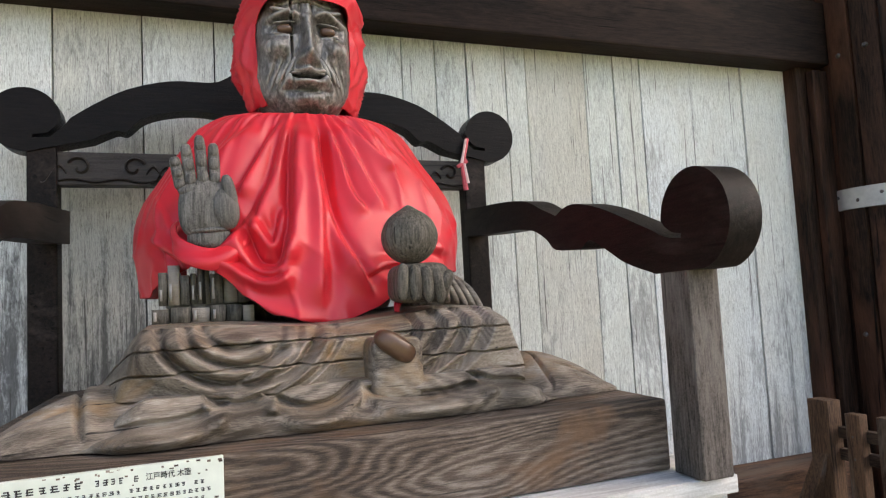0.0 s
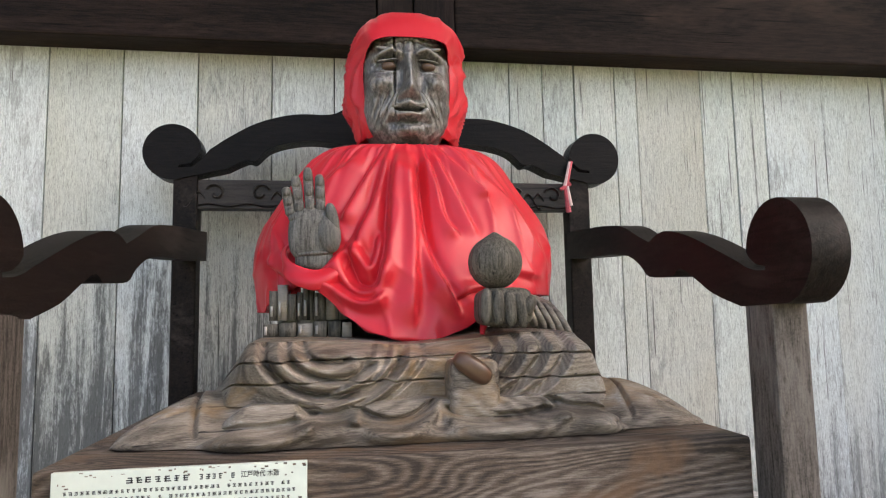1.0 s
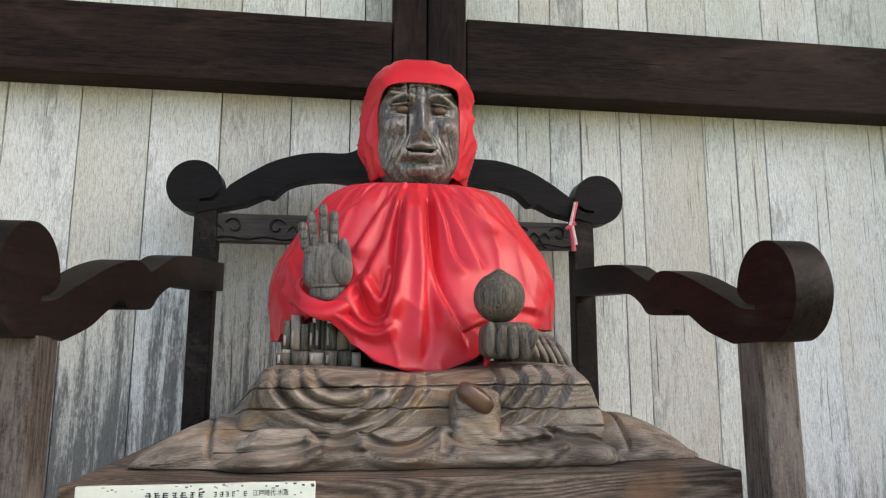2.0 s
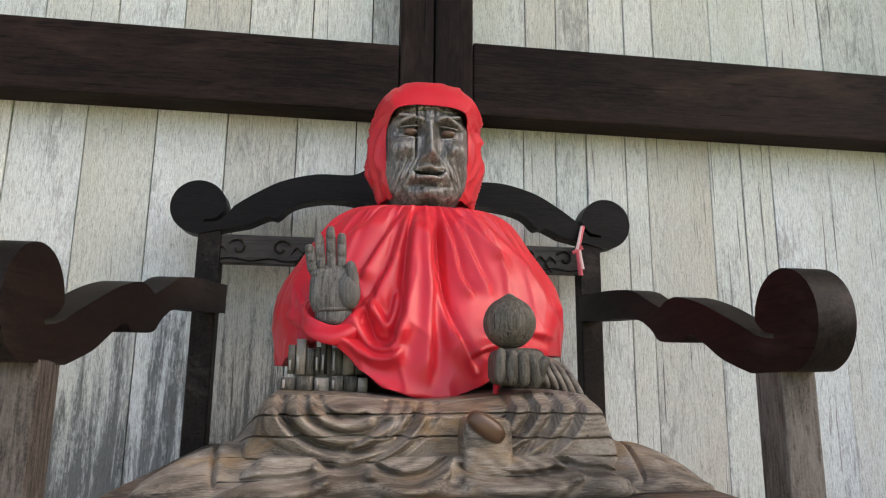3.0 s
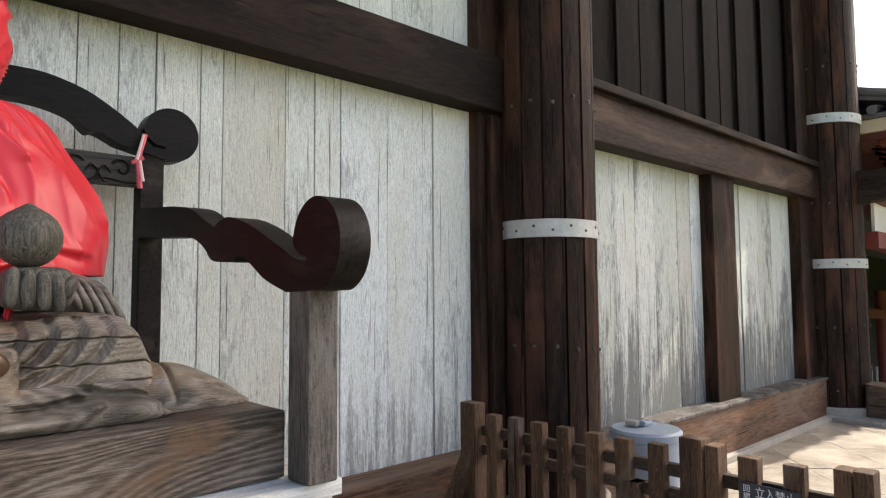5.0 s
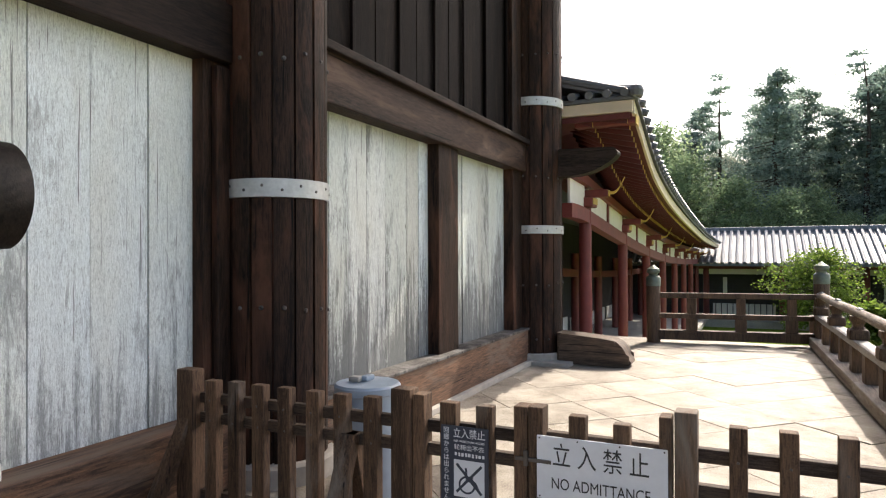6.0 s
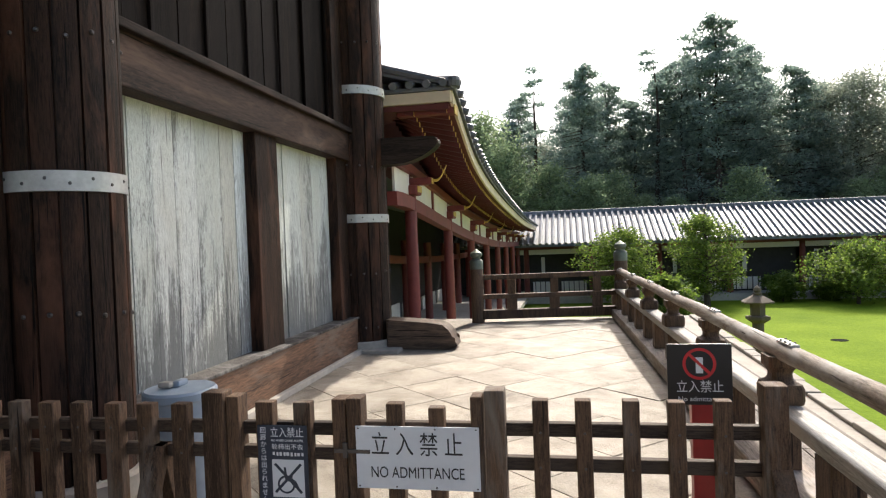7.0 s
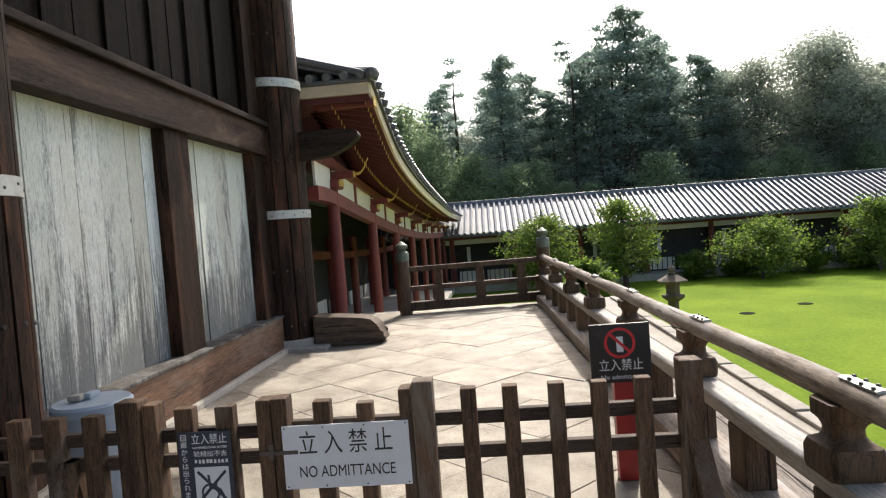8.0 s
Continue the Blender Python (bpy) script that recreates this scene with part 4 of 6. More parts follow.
def cape_points(nu, nv):
    A, S = np.meshgrid(np.linspace(-2.3, 2.3, nu), np.linspace(0, 1, nv))
    body = np.array(spline([(0.118, 2.160), (0.19, 2.157), (0.265, 2.138), (0.345, 2.082), (0.43, 1.965), (0.495, 1.84), (0.527, 1.72), (0.528, 1.61), (0.515, 1.47)], 8))
    where = np.linspace(0, 1, len(body))
    rx, z = np.interp(S, where, body[:, 0]), np.interp(S, where, body[:, 1])
    hem_a = (-2.3, -1.6, -1.22, -1.03, -0.72, -0.62, -0.55, -0.446, -0.296, -0.084, 0.124, 0.305, 0.42, 0.60, 0.80, 1.5, 2.3)
    hem_z = (1.56, 1.56, 1.560, 1.612, 1.634, 1.655, 1.620, 1.554, 1.495, 1.463, 1.467, 1.500, 1.535, 1.58, 1.602, 1.605, 1.60)
    z = z + (np.interp(A, hem_a, hem_z) - 1.47) * smooth_np((S - 0.45) / 0.55)
    drop = np.clip((2.16 - z) / 0.69, 0, 1)
    ry = 0.122 + 0.175 * (1 - (1 - drop) ** 1.9) + 0.10 * drop ** 1.5
    ca, sa = np.cos(A), np.sin(A)
    z = z - 0.034 * np.clip(ca, 0, 1) * (1 - smooth_np(S / 0.35))
    X, Z = 0.455 + rx * sa, z
    front = smooth_np(ca * 3)
    r = random.Random(8)
    d = np.zeros(A.shape)
    # fine gathers that start at the neck
    for k in range(46):
        c = -1.9 + 3.8 * (k + r.uniform(-0.3, 0.3)) / 45
        end, w, h = r.choice((0.14, 0.18, 0.26, 0.36, 0.5)), r.uniform(0.020, 0.034), r.uniform(0.5, 1.1)
        q = (A - c * (1 + 0.12 * S)) / (w * (1 + 2.2 * S))
        d += 0.0105 * h * (np.exp(-np.abs(q) ** 1.6) - 0.5 * np.exp(-((q - 1.4) / 0.8) ** 2)) * np.exp(-(S / end) ** 2) * smooth_np(S * 14 + 0.15)
    # narrower pleats that run on between the broad ones
    for k in range(17):
        c = -1.45 + 2.9 * (k + r.uniform(-0.35, 0.35)) / 16
        end, w, h = r.uniform(0.35, 0.85), r.uniform(0.024, 0.045), r.uniform(0.4, 1.0)
        q = (A - c - r.uniform(-0.12, 0.12) * S) / (w * (0.7 + 0.9 * S))
        q = np.where(q > 0, q * 1.8, q * 0.7)
        d += 0.012 * h * np.exp(-np.abs(q) ** 1.5) * np.exp(-(S / end) ** 4) * smooth_np(S * 6)
    # broad pleats falling from the gathers
    for line, w, h, side in (
            ([(0.385, 2.12), (0.330, 2.03), (0.275, 1.93), (0.225, 1.83)], 0.020, 0.020, 1),
            ([(0.400, 2.12), (0.365, 2.00), (0.330, 1.89), (0.290, 1.80), (0.262, 1.70)], 0.022, 0.022, 1),
            ([(0.425, 2.12), (0.402, 1.98), (0.387, 1.83), (0.374, 1.725), (0.342, 1.630)], 0.020, 0.030, 1),
            ([(0.450, 2.12), (0.445, 1.95), (0.447, 1.80), (0.440, 1.62), (0.430, 1.47)], 0.034, 0.026, -1),
            ([(0.465, 2.12), (0.462, 1.90), (0.488, 1.74), (0.540, 1.62), (0.600, 1.52)], 0.020, 0.026, -1),
            ([(0.495, 2.12), (0.530, 1.98), (0.556, 1.85), (0.612, 1.775)], 0.017, 0.018, -1),
            ([(0.520, 2.12), (0.590, 1.96), (0.637, 1.85), (0.66, 1.78)], 0.020, 0.016, -1),
            ([(0.545, 2.12), (0.665, 1.99), (0.722, 1.935)], 0.017, 0.016, -1),
            ([(0.600, 2.12), (0.76, 1.97), (0.86, 1.80), (0.93, 1.68)], 0.034, 0.011, -1),
            ([(0.300, 2.10), (0.20, 2.00), (0.12, 1.90), (0.06, 1.80)], 0.030, 0.014, 1)):
        d += fold(X, Z, line, w, h, side, 0.18) * front
    # swags that hang from the wrist
    for line, w, h, side in (
            ([(0.226, 1.77), (0.236, 1.69), (0.262, 1.628), (0.312, 1.612), (0.348, 1.640), (0.368, 1.73)], 0.017, 0.030, -1),
            ([(0.165, 1.685), (0.207, 1.640), (0.270, 1.588), (0.330, 1.585), (0.372, 1.63)], 0.016, 0.024, -1),
            ([(0.262, 1.80), (0.285, 1.73), (0.313, 1.69), (0.335, 1.73), (0.352, 1.82)], 0.016, 0.020, -1),
            ([(0.160, 1.675), (0.195, 1.605), (0.260, 1.530), (0.350, 1.480), (0.46, 1.472)], 0.014, 0.014, 1),
            ([(0.06, 1.77), (0.09, 1.705), (0.135, 1.665), (0.15, 1.64)], 0.013, 0.020, 1),
            ([(-0.02, 1.74), (0.05, 1.69), (0.12, 1.655)], 0.018, 0.014, 1),
            ([(0.60, 1.66), (0.70, 1.69), (0.80, 1.68), (0.92, 1.66)], 0.020, 0.010, 1),
            ([(0.56, 1.58), (0.62, 1.62), (0.72, 1.63)], 0.016, 0.014, 1)):
        d += fold(X, Z, line, w, h, side, 0.22) * front
    # the lip of cloth lifted over the wrist, open above
    lip = Z - (1.668 + 9.0 * (X - 0.145) ** 2)
    d += 0.062 * np.exp(-((X - 0.145) / 0.085) ** 2) * np.where(lip < 0, np.exp(-(lip / 0.085) ** 2), np.exp(-(lip / 0.010) ** 2)) * front
    small = np.array([noise.noise(Vector((a * 3, zz * 6, 1.5))) for a, zz in zip(A.ravel(), Z.ravel())]).reshape(A.shape)
    crease = np.array([1 - abs(noise.noise(Vector((a * 4 + 2 * zz, zz * 4 - a * 1.5, 4.5)))) for a, zz in zip(A.ravel(), Z.ravel())]).reshape(A.shape)
    d += (0.010 * small + 0.007 * crease ** 8) * smooth_np(S * 3)
    return 0.455 + (rx + d) * sa, 2.385 - (ry + d) * ca, Z


NU, NV = 460, 230
cape_x, cape_y, cape_z = cape_points(NU, NV)
bm = bmesh.new()
sheet(bm, lambda u, v: tuple(c[round(v * (NV - 1)), round(u * (NU - 1))] for c in (cape_x, cape_y, cape_z)), NU, NV)
cape_ob = solid("cape", bm, M_SATIN, "shiny red satin cape gathered at the neck, with soft pleats", "cape", smooth="all")
th = cape_ob.modifiers.new("cloth", "SOLIDIFY")
th.thickness, th.offset = 0.004, 1.0


# turned-up edge of cloth round the wrist
def cuff(u, t):
    a = math.pi * (-0.10 + 1.20 * u) + math.pi
    lift = abs(2 * u - 1) ** 1.6
    out = 0.010 * math.sin(math.pi * t) + 0.006 * math.sin(9 * u + 5 * t)
    r = 0.088 + 0.016 * t + out
    return (0.146 + r * math.cos(a), 2.105 + 0.78 * r * math.sin(a), 1.682 + 0.090 * lift - 0.040 * t - 0.02 * t * (1 - lift))


bm = bmesh.new()
sheet(bm, cuff, 60, 16)
cf = part("cuff", bm, M_SATIN, cape_ob, smooth="all")
th = cf.modifiers.new("cloth", "SOLIDIFY")
th.thickness, th.offset = 0.004, 1.0
# loose end of cloth under the other palm
bm = bmesh.new()
sheet(bm, lambda u, t: (0.640 + 0.035 * (u - 0.5) * (1 - 0.75 * t) + 0.006 * math.sin(5 * t), 1.952 - 0.02 * t + 0.008 * math.sin(6 * u), 1.545 - 0.065 * t), 10, 12)
tail = part("loose_end", bm, M_SATIN, cape_ob, smooth="all")
th = tail.modifiers.new("cloth", "SOLIDIFY")
th.thickness = 0.004


def hood(u, t):
    """From the face opening backwards; u runs from one jaw over the crown to the other."""
    a = -2.36 + 4.72 * u
    ca, sa = math.cos(a), math.sin(a)
    side = smooth01((abs(a) - 0.75) / 0.6)
    g = smooth01(t / 0.42) ** 0.8
    ux = math.copysign(abs(sa) ** (0.58 + 0.26 * g * max(0.0, ca)), sa)
    uz = math.copysign(abs(ca) ** (0.60 + 0.22 * g), ca)
    back = smooth01((t - 0.40) / 0.60)
    low = max(0.0, -ca)
    rx = (0.156 + 0.058 * g - 0.012 * low) * (1 - 0.35 * back)
    rz = (0.114 + 0.140 * g - 0.09 * back) if ca > 0 else (0.262 + 0.012 * g)
    y = 2.222 + 0.091 * side + 0.03 * low + 0.29 * t - 0.020 * math.sin(math.pi * min(1, t / 0.42))
    n1 = noise.noise(Vector((a * 2.6, t * 4.5, 8)))
    n2 = 1 - abs(noise.noise(Vector((a * 3.0 + 2 * t, t * 6, 3))))
    f = (0.018 * n1 + 0.026 * n2 ** 6 - 0.006) * (0.18 + 1.0 * side) * (0.15 + 0.85 * g)
    f += 0.006 * math.exp(-((a - 0.62 + 0.5 * t) / 0.05) ** 2) * g - 0.005 * math.exp(-((a + 0.66 - 0.4 * t) / 0.05) ** 2) * g
    return (0.459 + 0.008 * g + (rx + f) * ux, y + 0.4 * f, 2.402 + (rz + f) * uz)


bm = bmesh.new()
sheet(bm, hood, 180, 64)
hood_ob = solid("hood", bm, M_SATIN, "shiny red satin hood crumpled round the head", "hood", smooth="all")
th = hood_ob.modifiers.new("cloth", "SOLIDIFY")
th.thickness, th.offset = 0.003, 1.0

# knotted red and white ribbon on the back of the chair
M_RIBBON = plain("faded_red_cord", (0.60, 0.10, 0.12), 0.7, 0, 0.3, 60)
M_RIBBONW = plain("pale_cord", (0.75, 0.55, 0.52), 0.7, 0, 0.2, 60)
ribbon = thing("ribbon", (1.262, 2.88, 2.1), "knotted faded red and white ribbon tied to the chair back", "ribbon")
for k, (p, q, r, mt) in enumerate((((1.272, 2.868, 2.238), (1.240, 2.868, 2.120), 0.012, M_RIBBON), ((1.262, 2.862, 2.235), (1.236, 2.862, 2.122), 0.008, M_RIBBONW),
                                   ((1.240, 2.868, 2.125), (1.252, 2.868, 2.000), 0.013, M_RIBBON), ((1.248, 2.862, 2.12), (1.262, 2.862, 2.03), 0.009, M_RIBBONW), ((1.215, 2.866, 2.105), (1.262, 2.866, 2.135), 0.011, M_RIBBON))):
    bm = bmesh.new()
    rod(bm, p, q, r * 0.7, r, 8)
    part("strand", bm, mt, ribbon)
# ---- signs: text and panels ----
M_INK = plain("black_ink", (0.02, 0.02, 0.022), 0.5, 0, 0.1)
M_SIGNW = plain("white_sign_enamel", (0.62, 0.63, 0.65), 0.4, 0, 0.06, 20, 0.02)
M_SIGNN = plain("navy_sign_enamel", (0.018, 0.026, 0.045), 0.4, 0, 0.1, 20, 0.02)
M_SIGNK = plain("black_sign_enamel", (0.012, 0.012, 0.013), 0.35, 0, 0.1, 20, 0.02)
M_SIGNR = plain("red_sign_print", (0.50, 0.02, 0.025), 0.4, 0, 0.08)
M_PAPER = plain("pale_green_notice_paint", (0.62, 0.68, 0.60), 0.7, 0, 0.08, 30)
M_POSTR = plain("red_post_paint", (0.28, 0.015, 0.015), 0.4, 0, 0.15)


def words(body, size, m, material, parent, width=None, name="lettering"):
    """Raised lettering, turned into a thin mesh, in the plane of m."""
    cu = bpy.data.curves.new(name, "FONT")
    cu.body, cu.size, cu.extrude = body, size, 0.0008
    cu.align_x, cu.align_y = "CENTER", "CENTER"
    tmp = bpy.data.objects.new(name, cu)
    scene.collection.objects.link(tmp)
    me = bpy.data.meshes.new_from_object(tmp.evaluated_get(bpy.context.evaluated_depsgraph_get()))
    bpy.data.objects.remove(tmp)
    if width:
        xs = [v.co.x for v in me.vertices]
        k = width / max(1e-6, max(xs) - min(xs))
        mid = (max(xs) + min(xs)) / 2
        for v in me.vertices:
            v.co.x = (v.co.x - mid) * k
    me.transform(m)
    me.materials.clear()
    me.materials.append(material)
    ob = new(name, me)
    at = parent.location.copy()
    ob.parent = parent
    ob.matrix_parent_inverse = Matrix.Translation(-at)
    return ob


def facing_x(x, y, z):
    """Lettering that faces -x."""
    return Matrix.Translation((x, y, z)) @ Matrix(((0, 0, -1, 0), (-1, 0, 0, 0), (0, 1, 0, 0), (0, 0, 0, 1)))


def facing_y(x, y, z):
    return Matrix.Translation((x, y, z)) @ Matrix(((1, 0, 0, 0), (0, 0, -1, 0), (0, 1, 0, 0), (0, 0, 0, 1)))


def bars_x(x, y0, y1, z, h, pieces, material, parent, seed):
    """Unreadable small print: a row of short bars facing -x."""
    r = random.Random(seed)
    bm = bmesh.new()
    step = (y1 - y0) / pieces
    for k in range(pieces):
        w = step * r.uniform(0.5, 0.85)
        box(bm, x - 0.001, x, y0 + k * step, y0 + k * step + w, z - h / 2 * r.uniform(0.6, 1), z + h / 2 * r.uniform(0.6, 1))
    return tagged(part("small_print", bm, material, parent), kind="stuff")


# notice on the front of the plinth
notice = thing("notice_board", (-0.1, 1.49, 1.1), "pale green painted notice with worn black writing on the plinth", "sign")
block("panel", (-0.357, 0.152, 1.484, 1.4985, 0.94, 1.234), M_PAPER, notice, 0.002)
r = random.Random(5)
bm = bmesh.new()
for row, (z, x0, x1, h, nn) in enumerate(((1.2125, -0.215, -0.085, 0.013, 7), (1.2125, -0.070, 0.006, 0.012, 6), (1.192, -0.335, 0.130, 0.0075, 42), (1.177, -0.335, 0.130, 0.0075, 43), (1.162, -0.335, 0.130, 0.0075, 42), (1.147, -0.335, 0.012, 0.0075, 32), (1.122, -0.262, -0.125, 0.009, 12), (1.107, -0.335, 0.128, 0.006, 52), (1.094, -0.335, 0.10, 0.006, 50), (1.081, -0.335, 0.12, 0.006, 50))):
    step = (x1 - x0) / nn
    for k in range(nn):
        if r.random() < 0.06:
            continue
        cx, w = x0 + (k + 0.5) * step, step * r.uniform(0.55, 0.85)
        for j in range(3):
            zz = z + h * (j - 1) * 0.36
            box(bm, cx - w / 2 * r.uniform(0.5, 1), cx + w / 2 * r.uniform(0.5, 1), 1.4832, 1.4842, zz - h * 0.09, zz + h * 0.09)
        xx = cx + w * r.uniform(-0.3, 0.3)
        box(bm, xx - w * 0.09, xx + w * 0.09, 1.4832, 1.4842, z - h * 0.45, z + h * 0.45)
tagged(part("small_print", bm, M_INK, notice), kind="stuff")
words("江戸時代 木造", 0.014, facing_y(0.055, 1.4835, 1.2125), M_INK, notice, 0.078)
words("Wood, Edo period, 18th cent.", 0.0115, facing_y(-0.035, 1.4835, 1.1215), M_INK, notice, 0.15)
bm = bmesh.new()
for k in range(46):
    x, z = r.uniform(-0.35, 0.145), 1.234 - abs(r.gauss(0, 0.009)) if k < 30 else r.uniform(1.1, 1.23)
    box(bm, x, x + r.uniform(0.002, 0.008), 1.4836, 1.4842, z - r.uniform(0.001, 0.004), z)
tagged(part("flaking", bm, M_PLINTH, notice), kind="stuff")

# ---- picket fence ----
FX = 3.09


def fence_panel(posts, pickets, y0, y1, rails, label, braces=()):
    f = thing("picket_fence", (FX, (y0 + y1) / 2, 0), label, "fence", "picket fence panels")
    for ya, yb, z, dx in posts:
        bm = bmesh.new()
        box(bm, FX - 0.045 + dx, FX + 0.045 + dx, ya, yb, 0.0, z, 0.007)
        part("post", bm, M_FENCE, f)
    for ya, yb, z in pickets:
        bm = bmesh.new()
        box(bm, FX - 0.028, FX + 0.028, ya, yb, 0.06, z + rnd.uniform(-0.004, 0.004), 0.006)
        a = rnd.uniform(-0.006, 0.006)
        for v in bm.verts:
            v.co.y += a * v.co.z
        pk = part("picket", bm, M_FENCE, f)
        for zz in rails[:2]:
            bm = bmesh.new()
            yc = (ya + yb) / 2 + rnd.uniform(-0.006, 0.006)
            rod(bm, (FX - 0.027, yc, zz), (FX - 0.0305, yc, zz), 0.006, 0.005, 8)
            part("nail", bm, M_NAIL, pk)
    for z in rails:
        block("rail", (FX + 0.012, FX + 0.052, y0, y1, z - 0.028, z + 0.028), M_FENCEY, f, 0.005)
    for y, s in braces:
        for d in (-1, 1):
            bm = bmesh.new()
            vs = box(bm, FX - 0.035, FX + 0.035, y - 0.04, y + 0.04, 0.0, 0.66, 0.005)
            for v in bm.verts:
                v.co.y += s * (1 - v.co.z / 0.66) * 0.16
                v.co.x += d * (1 - v.co.z / 0.66) * 0.22
            part("brace", bm, M_FENCE, f)
    return f


fence_panel([(2.625, 2.745, 0.897, 0)], [(y - 0.039, y + 0.039, 0.85) for y in (2.51, 2.35, 2.183, 2.011, 1.838, 1.667, 1.496)], 1.29, 2.70, (0.737, 0.629, 0.20), "weathered brown picket fence panel standing against the hall wall", ((2.68, 0.9), (1.62, 0.2)))
fence_panel([(1.27, 1.373, 0.905, 0), (1.205, 1.266, 0.885, 0.015)], [(1.044, 1.125, 0.858), (0.869, 0.947, 0.862)], 0.72, 1.25, (0.737, 0.629, 0.20), "short weathered brown picket fence panel with a navy notice")
fence_panel([(0.708, 0.768, 0.882, 0), (0.638, 0.703, 0.885, 0), (0.125, 0.172, 0.896, 0)], [(0.464, 0.536, 0.862), (0.286, 0.353, 0.846)], 0.15, 0.66, (0.745, 0.615, 0.20), "weathered brown picket gate with a white sign")
fence_panel([(0.032, 0.115, 0.922, 0), (-1.036, -0.948, 0.945, 0)], [(yc - 0.032, yc + 0.032, 0.88) for yc in (-0.11, -0.284, -0.461, -0.64, -0.81)], -1.0, 0.08, (0.748, 0.606, 0.20), "weathered brown picket fence panel beside the railing", ((-1.0, -0.5),))
latch = thing("gate_latch", (FX - 0.05, 0.67, 0.67), "rusty iron gate latch", "latch")
bm = bmesh.new()
box(bm, FX - 0.056, FX - 0.047, 0.60, 0.76, 0.655, 0.672, 0.003)
part("bolt", bm, M_NAIL, latch)
bm = bmesh.new()
box(bm, FX - 0.06, FX - 0.046, 0.70, 0.72, 0.635, 0.70, 0.003)
part("keeper", bm, M_NAIL, latch)

sign = thing("gate_sign", (3.04, 0.4, 0.65), "white metal sign with black no admittance lettering on the gate", "sign")
bm = bmesh.new()
box(bm, 3.036, 3.044, 0.138, 0.662, 0.510, 0.772, 0.002)
part("panel", bm, M_SIGNW, sign)
words("立 入 禁 止", 0.105, facing_x(3.035, 0.40, 0.692), M_INK, sign, 0.385)
words("NO ADMITTANCE", 0.066, facing_x(3.035, 0.40, 0.578), M_INK, sign, 0.395)
for y in (0.15, 0.32, 0.49, 0.65):
    for z in (0.52, 0.762):
        bm = bmesh.new()
        rod(bm, (3.036, y, z), (3.033, y, z), 0.004, 0.003, 8)
        part("screw", bm, M_NAIL, sign)

nav = thing("fence_sign", (3.04, 1.0, 0.6), "navy notice with white writing and a crossed-out wheelchair", "sign")
bm = bmesh.new()
box(bm, 3.046, 3.052, 0.884, 1.112, 0.415, 0.766, 0.002)
part("panel", bm, M_SIGNN, nav)
words("立入禁止", 0.046, facing_x(3.0452, 0.975, 0.733), M_SIGNW, nav, 0.150)
words("NO WHEELCHAIR ACCESS", 0.013, facing_x(3.0452, 0.975, 0.700), M_SIGNW, nav, 0.146)
words("轮椅出不去", 0.026, facing_x(3.0452, 0.975, 0.672), M_SIGNW, nav, 0.142)
bars_x(3.0458, 0.902, 1.05, 0.642, 0.018, 9, M_SIGNW, nav, 3)
for k, ch in enumerate("回廊からは出られません"):
    words(ch, 0.029, facing_x(3.0452, 1.085, 0.742 - 0.030 * k), M_SIGNW, nav)
bm = bmesh.new()
box(bm, 3.0445, 3.0458, 0.902, 1.048, 0.455, 0.618)
pic = part("white_field", bm, M_SIGNW, nav)
for (ya, za, yb, zb, r) in ((1.035, 0.60, 0.915, 0.475, 0.007), (0.915, 0.60, 1.035, 0.475, 0.007), (0.990, 0.585, 0.985, 0.53, 0.006), (0.985, 0.545, 0.955, 0.545, 0.005), (0.985, 0.53, 0.945, 0.525, 0.006), (0.945, 0.525, 0.925, 0.485, 0.005)):
    bm = bmesh.new()
    rod(bm, (3.0442, ya, za), (3.0442, yb, zb), r, r, 6)
    for v in bm.verts:
        v.co.x = 3.0442 + (v.co.x - 3.0442) * 0.1
    part("mark", bm, M_SIGNN, nav)
bm = bmesh.new()
n = 28
for k in range(n):
    a0, a1 = 2 * math.pi * k / n, 2 * math.pi * (k + 1) / n
    bm.faces.new([bm.verts.new((3.0440, 0.985 + rr * math.cos(a), 0.510 + rr * math.sin(a))) for rr, a in ((0.040, a0), (0.040, a1), (0.031, a1), (0.031, a0))])
part("ring", bm, M_SIGNN, nav)

blk = thing("post_sign", (4.2, -0.93, 0.0), "black no entry sign with a red ring on a red post", "sign")
bm = bmesh.new()
box(bm, 4.196, 4.204, -1.103, -0.763, 0.575, 0.912, 0.002)
part("panel", bm, M_SIGNK, blk)
bm = bmesh.new()
box(bm, 4.206, 4.29, -1.0, -0.888, 0.0, 0.90, 0.008)
part("post", bm, M_POSTR, blk, "red painted post")
words("立入禁止", 0.072, facing_x(4.195, -0.933, 0.672), M_SIGNW, blk, 0.245)
words("No admittance", 0.036, facing_x(4.195, -0.933, 0.607), M_SIGNW, blk, 0.23)
bm = bmesh.new()
n = 40
for k in range(n):
    a0, a1 = 2 * math.pi * k / n, 2 * math.pi * (k + 1) / n
    bm.faces.new([bm.verts.new((4.1945, -0.933 + rr * math.cos(a), 0.802 + rr * math.sin(a))) for rr, a in ((0.088, a0), (0.088, a1), (0.072, a1), (0.072, a0))])
part("ring", bm, M_SIGNR, blk)
bm = bmesh.new()
box(bm, 4.1935, 4.1945, -0.008, 0.008, -0.078, 0.078)
for v in bm.verts:
    y, z = v.co.y, v.co.z
    v.co.y, v.co.z = -0.933 + (y + z) * 0.7071, 0.802 + (z - y) * 0.7071
part("slash", bm, M_SIGNR, blk)
bm = bmesh.new()
box(bm, 4.1948, 4.1958, -0.952, -0.914, 0.750, 0.838, 0.0004)
part("plain_mark", bm, M_SIGNW, blk)

